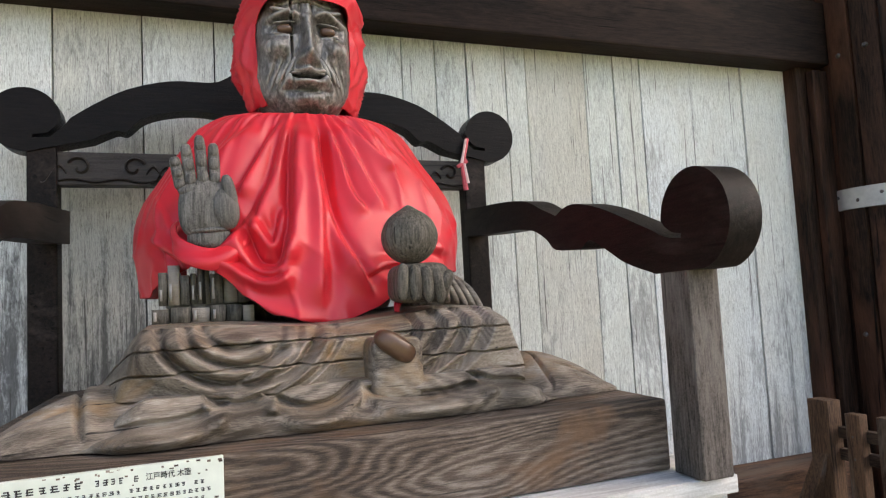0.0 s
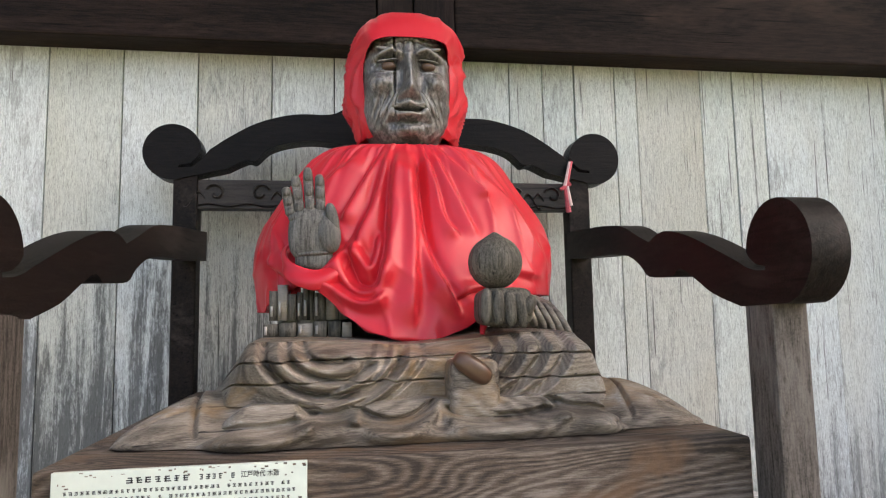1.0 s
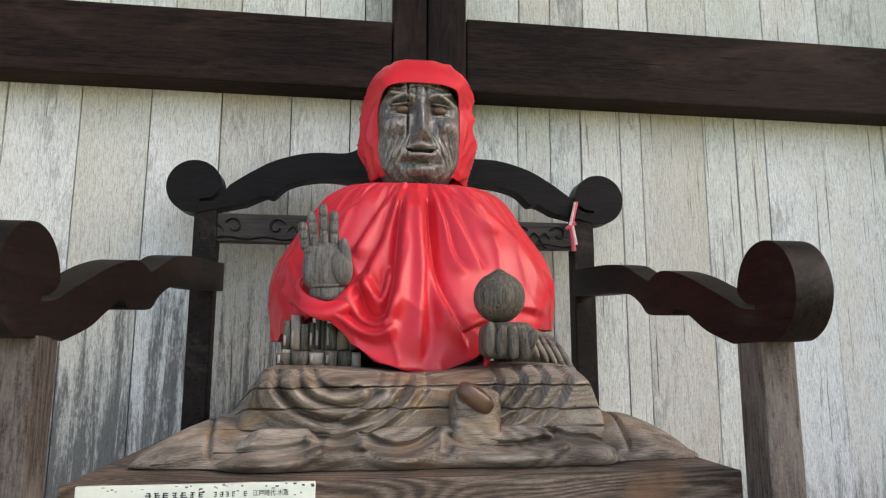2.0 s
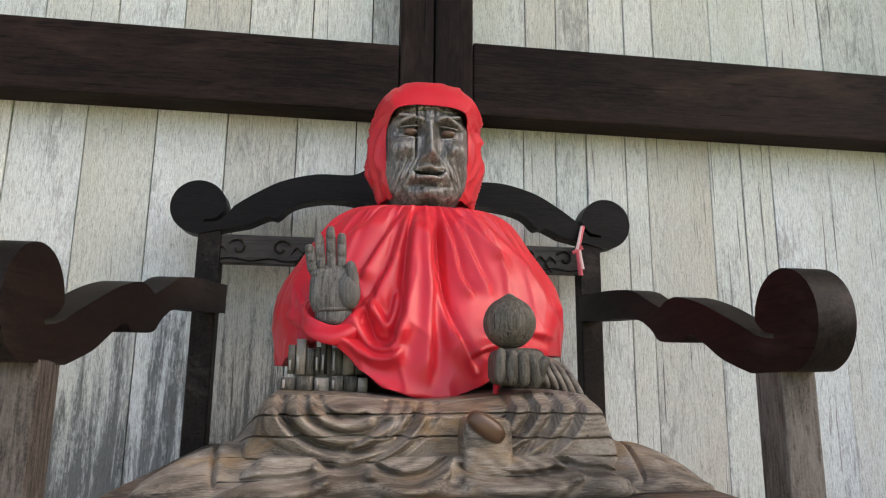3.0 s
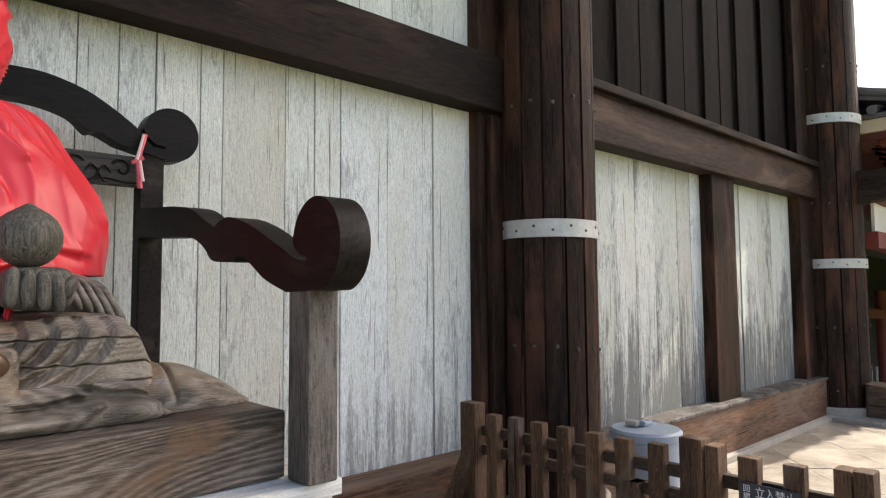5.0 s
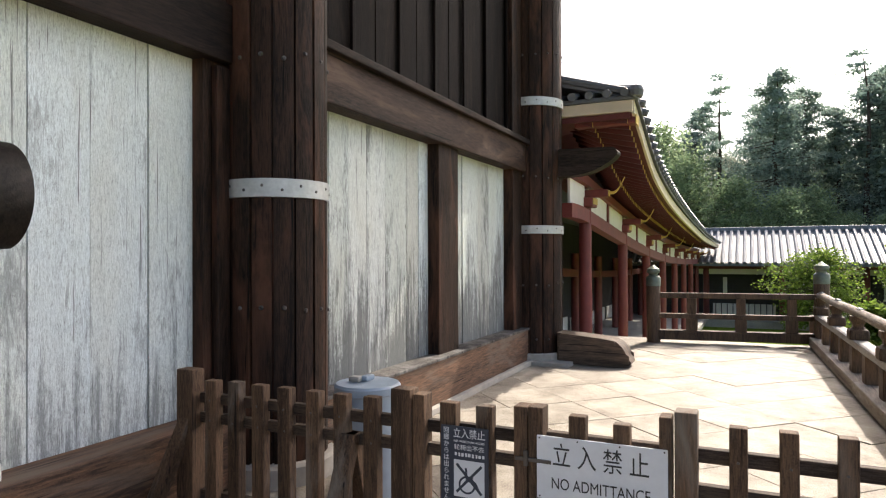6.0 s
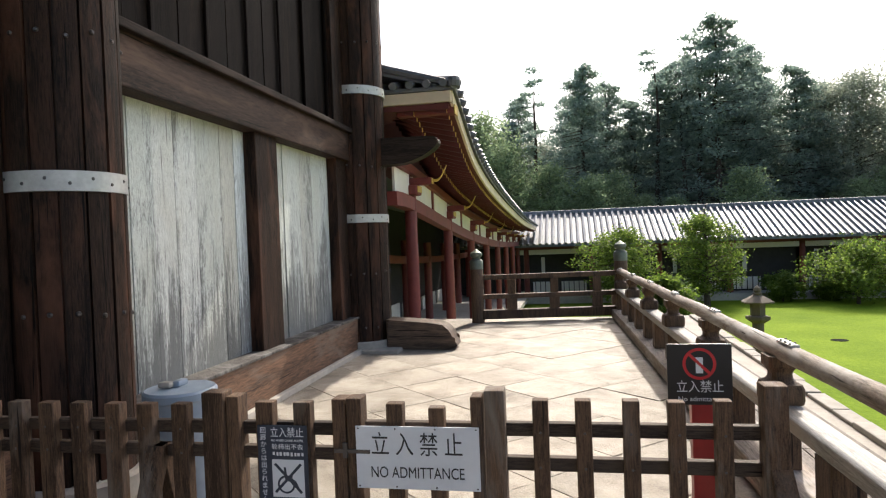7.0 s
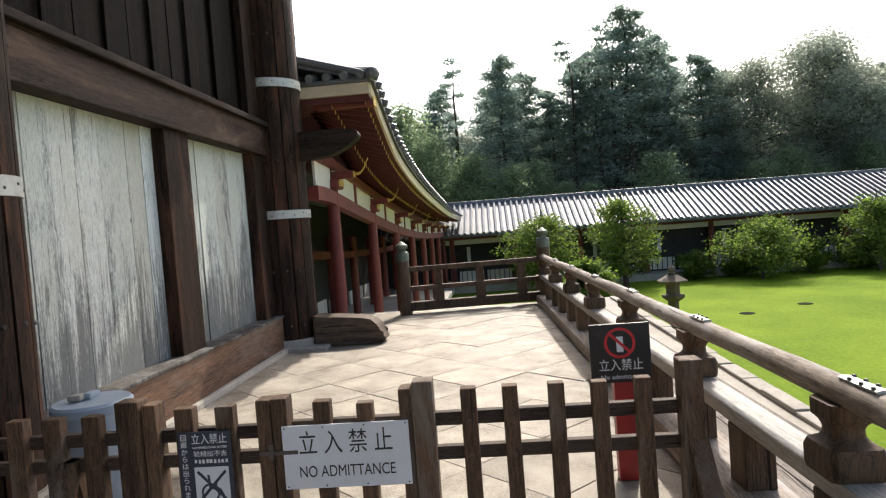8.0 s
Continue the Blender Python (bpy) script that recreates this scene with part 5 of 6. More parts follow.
# ---- bin ----
M_BIN = plain("pale_blue_bin_plastic", (0.24, 0.29, 0.34), 0.45, 0, 0.15, 12)
bucket = thing("lidded_bin", (3.95, 2.06, 0), "round pale blue-grey plastic bin with a lid", "bin")
bm = bmesh.new()
lathe(bm, 3.95, 2.06, [(0.165, 0.0), (0.17, 0.01), (0.195, 0.66), (0.20, 0.665)], 32)
part("body", bm, M_BIN, bucket, smooth=True)
bm = bmesh.new()
lathe(bm, 3.95, 2.06, [(0.208, 0.655), (0.212, 0.66), (0.212, 0.70), (0.200, 0.715), (0.05, 0.725), (0.01, 0.728)], 32)
lid = part("lid", bm, M_BIN, bucket, smooth=True)
bm = bmesh.new()
box(bm, 3.90, 4.0, 2.035, 2.085, 0.727, 0.762, 0.012)
part("handle", bm, M_BIN, lid)
bm = bmesh.new()
box(bm, 3.86, 3.93, 2.07, 2.15, 0.726, 0.762, 0.015)
solid("stone_weight", bm, M_STONE, "small grey stone lying on the bin lid", "stone")

# ---- railing along the platform ----
RY = -1.45
rail = thing("railing", (8, RY, 0), "weathered timber railing with a round handrail on carved blocks", "railing")
hand = bmesh.new()
segs = 40
loops = []
for k in range(segs + 1):
    x = -6 + 18.4 * k / segs
    rr = 0.054 + 0.003 * math.sin(k * 1.7)
    loops.append([(x, RY + rr * math.cos(2 * math.pi * j / 16), 0.838 + 0.004 * math.sin(k) + rr * math.sin(2 * math.pi * j / 16)) for j in range(16)])
rings(hand, loops)
part("handrail", hand, M_RAIL, rail, "round grey-brown handrail", smooth=True)
block("flat_rail", (-6, 12.4, RY - 0.075, RY + 0.075, 0.462, 0.538), M_RAILG, rail, 0.012)
block("ground_beam", (-6, 12.4, RY - 0.14, RY + 0.16, 0.03, 0.17), M_RAIL, rail, 0.015)
xs = [2.88 + 1.56 * k for k in range(-5, 7)]
for x in xs:
    prof = [(0.120, 0.538), (0.126, 0.56), (0.126, 0.625), (0.115, 0.650), (0.085, 0.664), (0.070, 0.682), (0.068, 0.705), (0.078, 0.728), (0.098, 0.745), (0.100, 0.752), (0.100, 0.806)]
    bm = bmesh.new()
    loops = []
    for a, z in prof:
        a *= 0.86
        e, hy = 0.018, a * 0.92
        loops.append([(x + px, RY + py, z) for px, py in ((-a + e, -hy), (a - e, -hy), (a, -hy + e), (a, hy - e), (a - e, hy), (-a + e, hy), (-a, hy - e), (-a, -hy + e))])
    rings(bm, loops)
    part("carved_block", bm, M_RAILD, rail, smooth=True)
    block("low_block", (x - 0.09, x + 0.09, RY - 0.075, RY + 0.075, 0.17, 0.46), M_RAILD, rail, 0.008)
    block("low_block", (x + 0.72, x + 0.90, RY - 0.075, RY + 0.075, 0.17, 0.46), M_RAILD, rail, 0.008)
    bm = bmesh.new()
    loops = []
    for c in (-0.11, 0.11):
        arc = [math.radians(68 + 44 * k / 6) for k in range(7)]
        loops.append([(x - 0.14 + c, RY + 0.066 * math.cos(t), 0.838 + 0.066 * math.sin(t)) for t in arc] + [(x - 0.14 + c, RY + 0.05 * math.cos(t), 0.838 + 0.05 * math.sin(t)) for t in arc[::-1]])
    rings(bm, loops)
    strap = part("rail_patch", bm, M_IRON, rail, "pale metal patch with dark studs")
    for k in range(6):
        bm = bmesh.new()
        p = Vector((x - 0.225 + 0.034 * k, RY + 0.018 * (-1) ** k, 0.902))
        rod(bm, p, p + Vector((0, 0, 0.008)), 0.009, 0.006, 8)
        part("stud", bm, M_NAIL, strap)


def newel(x, y, h, metal):
    nw = thing("newel_post", (x, y, 0), "round railing post with a bronze onion finial", "post", "railing posts")
    bm = bmesh.new()
    lathe(bm, x, y, [(0.115, 0.0), (0.115, h - 0.30), (0.105, h - 0.28)], 20)
    part("shaft", bm, M_RAILD, nw, smooth=True)
    bm = bmesh.new()
    prof = [(0.120, h - 0.34), (0.122, h - 0.20), (0.10, h - 0.17), (0.075, h - 0.16), (0.075, h - 0.13), (0.105, h - 0.11), (0.112, h - 0.08), (0.10, h - 0.045), (0.06, h - 0.02), (0.015, h + 0.015), (0.003, h + 0.02)]
    lathe(bm, x, y, prof, 24)
    part("finial", bm, metal, nw, "weathered green bronze finial", smooth=True)
    return nw


M_BRONZE = plain("weathered_bronze", (0.13, 0.145, 0.11), 0.55, 0.5, 0.3, 14)
newel(12.45, -1.18, 1.36, M_BRONZE)
newel(12.05, 1.36, 1.30, M_BRONZE)
end_rail = thing("railing", (12.25, 0, 0), "low dark timber railing across the end of the platform", "railing")
for z0, z1, w in ((0.76, 0.85, 0.05), (0.42, 0.50, 0.07), (0.06, 0.22, 0.09)):
    bm = bmesh.new()
    box(bm, 12.25 - w, 12.25 + w, -1.10, 1.27, z0, z1, 0.012)
    for v in bm.verts:
        v.co.x += -0.15 * v.co.y
    part("rail", bm, M_RAILD, end_rail)
for y in (-0.75, 0.0, 0.75):
    bm = bmesh.new()
    box(bm, 12.25 - 0.07 - 0.15 * y, 12.25 + 0.07 - 0.15 * y, y - 0.09, y + 0.09, 0.22, 0.42, 0.008)
    box(bm, 12.25 - 0.06 - 0.15 * y, 12.25 + 0.06 - 0.15 * y, y - 0.07, y + 0.07, 0.50, 0.76, 0.008)
    part("block", bm, M_RAILD, end_rail)
# planks and edging outside the railing
ledge = structure("edge_boards", "weathered planks along the platform edge", "planks", (5, -2.0, 0))
x = -4.0
while x < 12.6:
    ln = rnd.uniform(2.6, 3.6)
    for k in range(3):
        block("plank", (x + 0.005, x + ln - 0.005, -2.27 + 0.215 * k, -2.062 + 0.215 * k, -0.045, 0.012), M_LEDGE, ledge, 0.006)
    x += ln
M_EDGE = plain("edging_stone", (0.26, 0.235, 0.20), 0.85, 0, 0.25, 12, 0.3)
edging = structure("stone_edging", "row of pale edging stones along the platform", "edging", (5, -2.45, 0))
x = -4.0
while x < 12.8:
    ln = rnd.uniform(0.38, 0.62)
    bm = bmesh.new()
    box(bm, x + 0.006, x + ln - 0.006, -2.52 + rnd.uniform(-0.015, 0.015), -2.375, -0.05, -0.005 + rnd.uniform(-0.01, 0.006), 0.014)
    part("edging_stone", bm, M_EDGE, edging)
    x += ln

# the railing runs slightly towards the hall
skew = Matrix(((1, 0, 0, 0), (0.034, 1, 0, -0.115), (0, 0, 1, 0), (0, 0, 0, 1)))
for own in (rail, ledge):
    for piece in own.children_recursive:
        piece.data.transform(skew)

# ---- red corridor ----
def tie(x):
    """Height of the corridor's tie beam, which sinks as the corridor runs downhill."""
    return 2.30 - 1.17 * (1 - math.exp(-(max(0.0, x - 10.8) / 9.3) ** 1.2))


EAVE = np.array(spline([(10.0, 3.66), (10.6, 3.46), (11.3, 3.22), (12.0, 2.98), (13.0, 2.76), (15.0, 2.52), (18.0, 2.31), (22.0, 2.11), (28.0, 1.88), (38.0, 1.72)], 8))


def eave(x):
    return float(np.interp(x, EAVE[:, 0], EAVE[:, 1]))


CY, EY = 2.40, 1.40
corr = thing("corridor", (20, 3.5, -1), "long red-painted temple corridor with grey tile roof and cream fascia", "corridor")
cols = [11.5 + 3.58 * k for k in range(8)]
for x in cols:
    z1 = tie(x)
    bm = bmesh.new()
    lathe(bm, x, CY, [(0.108, z1 - 3.0), (0.112, z1 - 1.5), (0.104, z1 + 0.05)], 16)
    c = part("column", bm, M_RED, corr, "red painted round column", smooth=True)
    bm = bmesh.new()
    lathe(bm, x, 5.2, [(0.155, z1 - 3.0), (0.15, z1 + 0.05)], 14)
    part("column", bm, M_RED, corr, smooth=True)
    bm = bmesh.new()
    box(bm, x - 0.19, x + 0.19, CY - 0.17, CY + 0.17, z1 + 0.05, z1 + 0.22, 0.03)
    box(bm, x - 0.08, x + 0.08, CY - 0.40, CY + 0.1, z1 + 0.22, z1 + 0.35, 0.03)
    part("bracket", bm, M_RED, corr)
    bm = bmesh.new()
    box(bm, x - 0.165, x + 0.165, CY - 0.178, CY - 0.172, z1 + 0.10, z1 + 0.20)
    part("gilt_face", bm, M_GILT, corr, "ochre painted end")
    block("gilt_face", (x - 0.06, x + 0.06, CY - 0.412, CY - 0.402, z1 + 0.235, z1 + 0.335), M_GILT, corr)
    bm = bmesh.new()
    loops = []
    for k in range(12):
        t = k / 11
        y, z = CY - 0.40 - 0.26 * t, z1 + 0.30 + 0.24 * t - 0.10 * math.sin(math.pi * t)
        w = 0.026 * (1 - 0.6 * t)
        loops.append([(x - 0.022, y, z - w), (x + 0.022, y, z - w), (x + 0.022, y, z + w), (x - 0.022, y, z + w)])
    rings(bm, loops)
    part("curled_nose", bm, M_GILT, corr, "ochre curled bracket tip")
X0, X1 = 10.25, 37.5
NX = 60


def along(t):
    return X0 + (X1 - X0) * t


def strip(name, f, material, label="", n=NX, ring=4):
    bm = bmesh.new()
    rings(bm, [f(along(k / n)) for k in range(n + 1)])
    return part(name, bm, material, corr, label, smooth=True)


strip("tie_beam", lambda x: [(x, CY - 0.09, tie(x) - 0.22), (x, CY + 0.09, tie(x) - 0.22), (x, CY + 0.09, tie(x)), (x, CY - 0.09, tie(x))], M_RED)
strip("inner_tie", lambda x: [(x, 5.1, tie(x) - 0.75), (x, 5.3, tie(x) - 0.75), (x, 5.3, tie(x) - 0.5), (x, 5.1, tie(x) - 0.5)], M_RED)
strip("plate", lambda x: [(x, CY - 0.10, tie(x) + 0.40), (x, CY + 0.10, tie(x) + 0.40), (x, CY + 0.10, tie(x) + 0.55), (x, CY - 0.10, tie(x) + 0.55)], M_RED)
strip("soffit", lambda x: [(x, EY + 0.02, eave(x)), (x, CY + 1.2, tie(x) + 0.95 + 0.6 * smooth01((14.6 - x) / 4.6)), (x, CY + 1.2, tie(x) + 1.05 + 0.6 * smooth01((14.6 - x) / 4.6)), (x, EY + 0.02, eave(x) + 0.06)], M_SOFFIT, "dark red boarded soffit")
strip("fascia", lambda x: [(x, EY - 0.02, eave(x) + 0.01), (x, EY + 0.05, eave(x) + 0.01), (x, EY + 0.05, eave(x) + 0.20), (x, EY - 0.02, eave(x) + 0.20)], M_CREAM, "cream painted fascia")
strip("tile_bed", lambda x: [(x, EY - 0.07, eave(x) + 0.20), (x, 4.0, tie(x) + 2.2), (x, 4.0, tie(x) + 2.3), (x, EY - 0.07, eave(x) + 0.27)], M_TILE)
strip("rear_tile_bed", lambda x: [(x, 4.02, tie(x) + 2.2), (x, 7.4, tie(x) + 1.0), (x, 7.4, tie(x) + 1.1), (x, 4.02, tie(x) + 2.3)], M_TILE)
strip("floor_slab", lambda x: [(x, 1.9, tie(x) - 3.2), (x, 6.6, tie(x) - 3.2), (x, 6.6, tie(x) - 2.98), (x, 1.9, tie(x) - 2.98)], M_STONE, "pale paved corridor floor")
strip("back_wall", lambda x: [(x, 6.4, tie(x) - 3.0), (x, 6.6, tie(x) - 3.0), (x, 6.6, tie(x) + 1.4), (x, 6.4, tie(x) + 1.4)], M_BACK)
for a, b in zip(cols, cols[1:]):
    for p, q in ((a + 0.12, (a + b) / 2 - 0.06), ((a + b) / 2 + 0.06, b - 0.12)):
        bm = bmesh.new()
        rings(bm, [[(x, CY - 0.02, tie(x) + 0.01), (x, CY + 0.02, tie(x) + 0.01), (x, CY + 0.02, tie(x) + 0.40), (x, CY - 0.02, tie(x) + 0.40)] for x in (p, (p + q) / 2, q)])
        part("plaster_panel", bm, M_PLASTER, corr, "cream plaster panel")
    bm = bmesh.new()
    m = (a + b) / 2
    box(bm, m - 0.06, m + 0.06, CY - 0.05, CY + 0.05, tie(m), tie(m) + 0.40)
    part("strut", bm, M_RED, corr)
    bm = bmesh.new()
    box(bm, a + 0.3, b - 0.3, 6.33, 6.395, tie(m) - 2.95, tie(m) - 2.35)
    part("white_panel", bm, M_PLASTER, corr, "white plaster panel low on the rear wall")
bm = bmesh.new()
rings(bm, [[(x, CY - 0.02, tie(x) + 0.01), (x, CY + 0.02, tie(x) + 0.01), (x, CY + 0.02, tie(x) + 0.40), (x, CY - 0.02, tie(x) + 0.40)] for x in (10.4, 11.38)])
part("plaster_panel", bm, M_PLASTER, corr)
block("end_wall", (37.42, 37.56, 2.6, 6.6, -3.0, 2.6), M_BACK, corr)
# rafters with ochre tips, and a row of round tiles along the eave
k = 0
x = X0 + 0.12
while x < X1 - 0.5:
    for ya, kind in ((EY + 0.10, "rafter"), (EY + 0.62, "lower_rafter")):
        z_e = eave(x) - 0.055 - (0.02 if kind == "lower_rafter" else 0)
        zi = tie(x) + 0.90 + 0.6 * smooth01((14.6 - x) / 4.6)
        zz = z_e + (zi - z_e) * ((ya - EY) / (CY + 1.2 - EY)) - (0.07 if kind == "lower_rafter" else 0)
        bm = bmesh.new()
        rings(bm, [[(x - 0.035, y, z - 0.04), (x + 0.035, y, z - 0.04), (x + 0.035, y, z + 0.04), (x - 0.035, y, z + 0.04)] for y, z in ((ya, zz), (CY + 0.1, zz + (zi - zz) * 0.55))])
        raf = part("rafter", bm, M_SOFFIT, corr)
        if x < 26:
            block("tip", (x - 0.03, x + 0.03, ya - 0.008, ya - 0.001, zz - 0.036, zz + 0.036), M_GILT, raf)
    x += 0.19 if x < 20 else 0.36
x = X0
tiles = bmesh.new()
while x < X1:
    z = eave(x)
    p0, p1 = Vector((x, EY - 0.14, z + 0.27)), Vector((x, 3.9, tie(x) + 2.32))
    if x < 24:
        bm = bmesh.new()
        rod(bm, p0, p1, 0.062, 0.062, 8)
        part("round_tile", bm, M_TILE, corr)
    else:
        rod(tiles, p0, p1, 0.062, 0.062, 6)
    x += 0.26
tagged(part("far_tiles", tiles, M_TILE, corr), kind="stuff")
# hipped near end of the corridor roof
ZC = eave(X0)
bm = bmesh.new()
box(bm, X0 - 0.05, X0 + 0.05, EY, 5.6, ZC + 0.03, ZC + 0.20, 0.01)
part("end_fascia", bm, M_CREAM, corr)
bm = bmesh.new()
box(bm, X0, X0 + 1.6, EY + 0.05, 5.6, ZC - 0.06, ZC + 0.02)
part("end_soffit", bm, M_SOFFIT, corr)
bm = bmesh.new()
box(bm, X0 - 0.08, X0 + 0.9, EY - 0.08, 5.6, ZC + 0.205, ZC + 0.27, 0.02)
part("end_tile_bed", bm, M_TILE, corr)
for j in range(16):
    y = EY + 0.1 + 0.26 * j
    bm = bmesh.new()
    rod(bm, (X0 - 0.14, y, ZC + 0.30), (X0 + 1.4, y, ZC + 0.65), 0.062, 0.062, 10)
    part("round_tile", bm, M_TILE, corr)
bm = bmesh.new()
lathe(bm, X0 - 0.06, EY - 0.05, [(0.10, ZC + 0.24), (0.12, ZC + 0.32), (0.10, ZC + 0.38), (0.03, ZC + 0.41)], 12)
rod(bm, (X0 - 0.1, EY - 0.08, ZC + 0.30), (X0 + 2.0, EY + 1.9, ZC + 0.95), 0.10, 0.10, 10)
part("hip_ridge", bm, M_TILE, corr, "grey ridge with an end tile")
bm = bmesh.new()
box(bm, X0 + 0.1, X0 + 0.35, EY - 0.02, EY + 0.9, ZC - 0.12, ZC - 0.0, 0.03)
part("corner_rafter", bm, M_RED, corr)
block("corner_tip", (X0 + 0.08, X0 + 0.37, EY - 0.035, EY - 0.022, ZC - 0.13, ZC + 0.01), M_GILT, corr)

# ---- far corridor ----
FXC = 37.6
far = thing("far_corridor", (FXC, -20, LAWN), "long far temple corridor with a grey ribbed tile roof", "corridor")
FZ = LAWN + 0.35
Y0, Y1 = 6.0, -75.0


def fbox(name, x0, x1, y0, y1, z0, z1, material, label="", bevel=0.0):
    return block(name, (x0, x1, y0, y1, z0, z1), material, far, bevel, label)


fbox("base", FXC - 1.0, FXC + 6, Y1, Y0, LAWN - 0.1, FZ, M_STONE)
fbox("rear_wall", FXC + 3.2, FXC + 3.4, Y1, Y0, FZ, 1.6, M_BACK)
fbox("plate", FXC - 0.1, FXC + 0.12, Y1, Y0, 0.65, 0.85, M_RED)
fbox("wall_band", FXC - 0.03, FXC + 0.05, Y1, Y0, 0.38, 0.65, M_PLASTER, "white plaster band under the eave")
fbox("eave_board", FXC - 1.45, FXC - 1.38, Y1, Y0, 0.85, 0.99, M_CREAM)
bm = bmesh.new()
prism(bm, [(FXC - 1.5, 0.93), (FXC + 2.6, 2.70), (FXC + 6.5, 0.93), (FXC + 6.5, 0.83), (FXC + 2.6, 2.58), (FXC - 1.5, 0.83)], "y", Y1, Y0)
part("roof_bed", bm, M_TILE, far)
bm = bmesh.new()
box(bm, FXC + 2.40, FXC + 2.80, Y1, Y0, 2.63, 2.90, 0.05)
part("ridge", bm, M_TILE, far)
y = Y0 - 0.1
bm_rows = bmesh.new()
while y > Y1:
    p0, p1 = (FXC - 1.56, y, 0.965), (FXC + 2.5, y, 2.73)
    if y > -34:
        bm = bmesh.new()
        rod(bm, p0, p1, 0.085, 0.085, 7)
        part("round_tile", bm, M_TILE, far)
    else:
        rod(bm_rows, p0, p1, 0.085, 0.085, 6)
    y -= 0.34
tagged(part("far_tiles", bm_rows, M_TILE, far), kind="stuff")
y = 2.0
while y > -70:
    bm = bmesh.new()
    lathe(bm, FXC, y, [(0.16, FZ), (0.15, 0.68)], 12)
    part("column", bm, M_RED, far, smooth=True)
    for k in range(2):
        fbox("white_panel", FXC + 0.6, FXC + 0.66, y - 3.3 + 1.6 * k, y - 1.9 + 1.6 * k, FZ + 0.1, FZ + 0.75, M_PLASTER, "low white plaster panel")
        if y > -22:
            for j in range(5):
                yb = y - 3.3 + 1.6 * k + 1.4 * (j + 0.5) / 5
                fbox("lattice_bar", FXC + 0.565, FXC + 0.597, yb - 0.022, yb + 0.022, FZ + 0.1, FZ + 0.75, M_BACK)
    fbox("white_strip", FXC + 0.62, FXC + 0.66, y - 1.0, y - 0.8, FZ + 1.05, FZ + 2.15, M_PLASTER)
    # near-black sheet added in each bay to paint the shade inside
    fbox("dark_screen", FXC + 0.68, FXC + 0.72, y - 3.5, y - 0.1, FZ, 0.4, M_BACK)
    y -= 3.6

# ---- stone lantern ----
M_LANT = plain("lantern_stone", (0.105, 0.078, 0.052), 0.85, 0, 0.25, 10, 0.3)
LX, LY = 19.3, -5.26
lan = thing("stone_lantern", (LX, LY, LAWN), "small weathered brown stone lantern on the lawn", "lantern")


def drum(name, profile, n=6):
    bm = bmesh.new()
    lathe(bm, LX, LY, [(r, LAWN + z) for r, z in profile], n)
    return part(name, bm, M_LANT, lan)


drum("foot", [(0.36, 0.0), (0.36, 0.14), (0.24, 0.24)])
drum("shaft", [(0.16, 0.24), (0.14, 0.7), (0.17, 0.74), (0.14, 0.78), (0.15, 1.22)], 14)
drum("tray", [(0.17, 1.22), (0.32, 1.32), (0.32, 1.40), (0.2, 1.42)])
drum("fire_box", [(0.19, 1.42), (0.20, 1.74), (0.18, 1.76)])
drum("cap", [(0.42, 1.76), (0.43, 1.80), (0.26, 1.90), (0.10, 1.98)])
drum("finial", [(0.09, 1.98), (0.12, 2.02), (0.08, 2.05), (0.11, 2.10), (0.08, 2.17), (0.015, 2.23)], 12)

# ---- trees and shrubs ----
M_BARK = timber("bark", (0.03, 0.022, 0.016), (0.11, 0.085, 0.065), "z", 14, 0.9, 0.6)
# distance haze is mixed into the next three leaf colours, hence so pale
M_PINE = leafy("hazed_conifer_needles", (0.13, 0.19, 0.155), (0.27, 0.34, 0.275))
M_LEAF = leafy("hazed_broad_leaves", (0.13, 0.19, 0.10), (0.28, 0.35, 0.19))
M_GREYLEAF = leafy("hazed_grey_green_leaves", (0.19, 0.225, 0.165), (0.40, 0.43, 0.34))
M_BUSH = leafy("garden_leaves", (0.065, 0.115, 0.015), (0.20, 0.27, 0.05))


def leaves(bm, centre, spread, count, size, r):
    c = Vector(centre)
    for _ in range(count):
        d = Vector((r.gauss(0, 1), r.gauss(0, 1), r.gauss(0, 1)))
        p = c + Vector((d.x * spread[0], d.y * spread[1], d.z * spread[2])) * 0.55
        a = Vector((r.uniform(-1, 1), r.uniform(-1, 1), r.uniform(-0.6, 0.6))).normalized()
        b = a.cross(Vector((r.uniform(-1, 1), r.uniform(-1, 1), r.uniform(-1, 1)))).normalized()
        s = size * r.uniform(0.6, 1.3)
        bm.faces.new([bm.verts.new(p + a * s), bm.verts.new(p + b * s * 0.6), bm.verts.new(p - a * s), bm.verts.new(p - b * s * 0.6)])


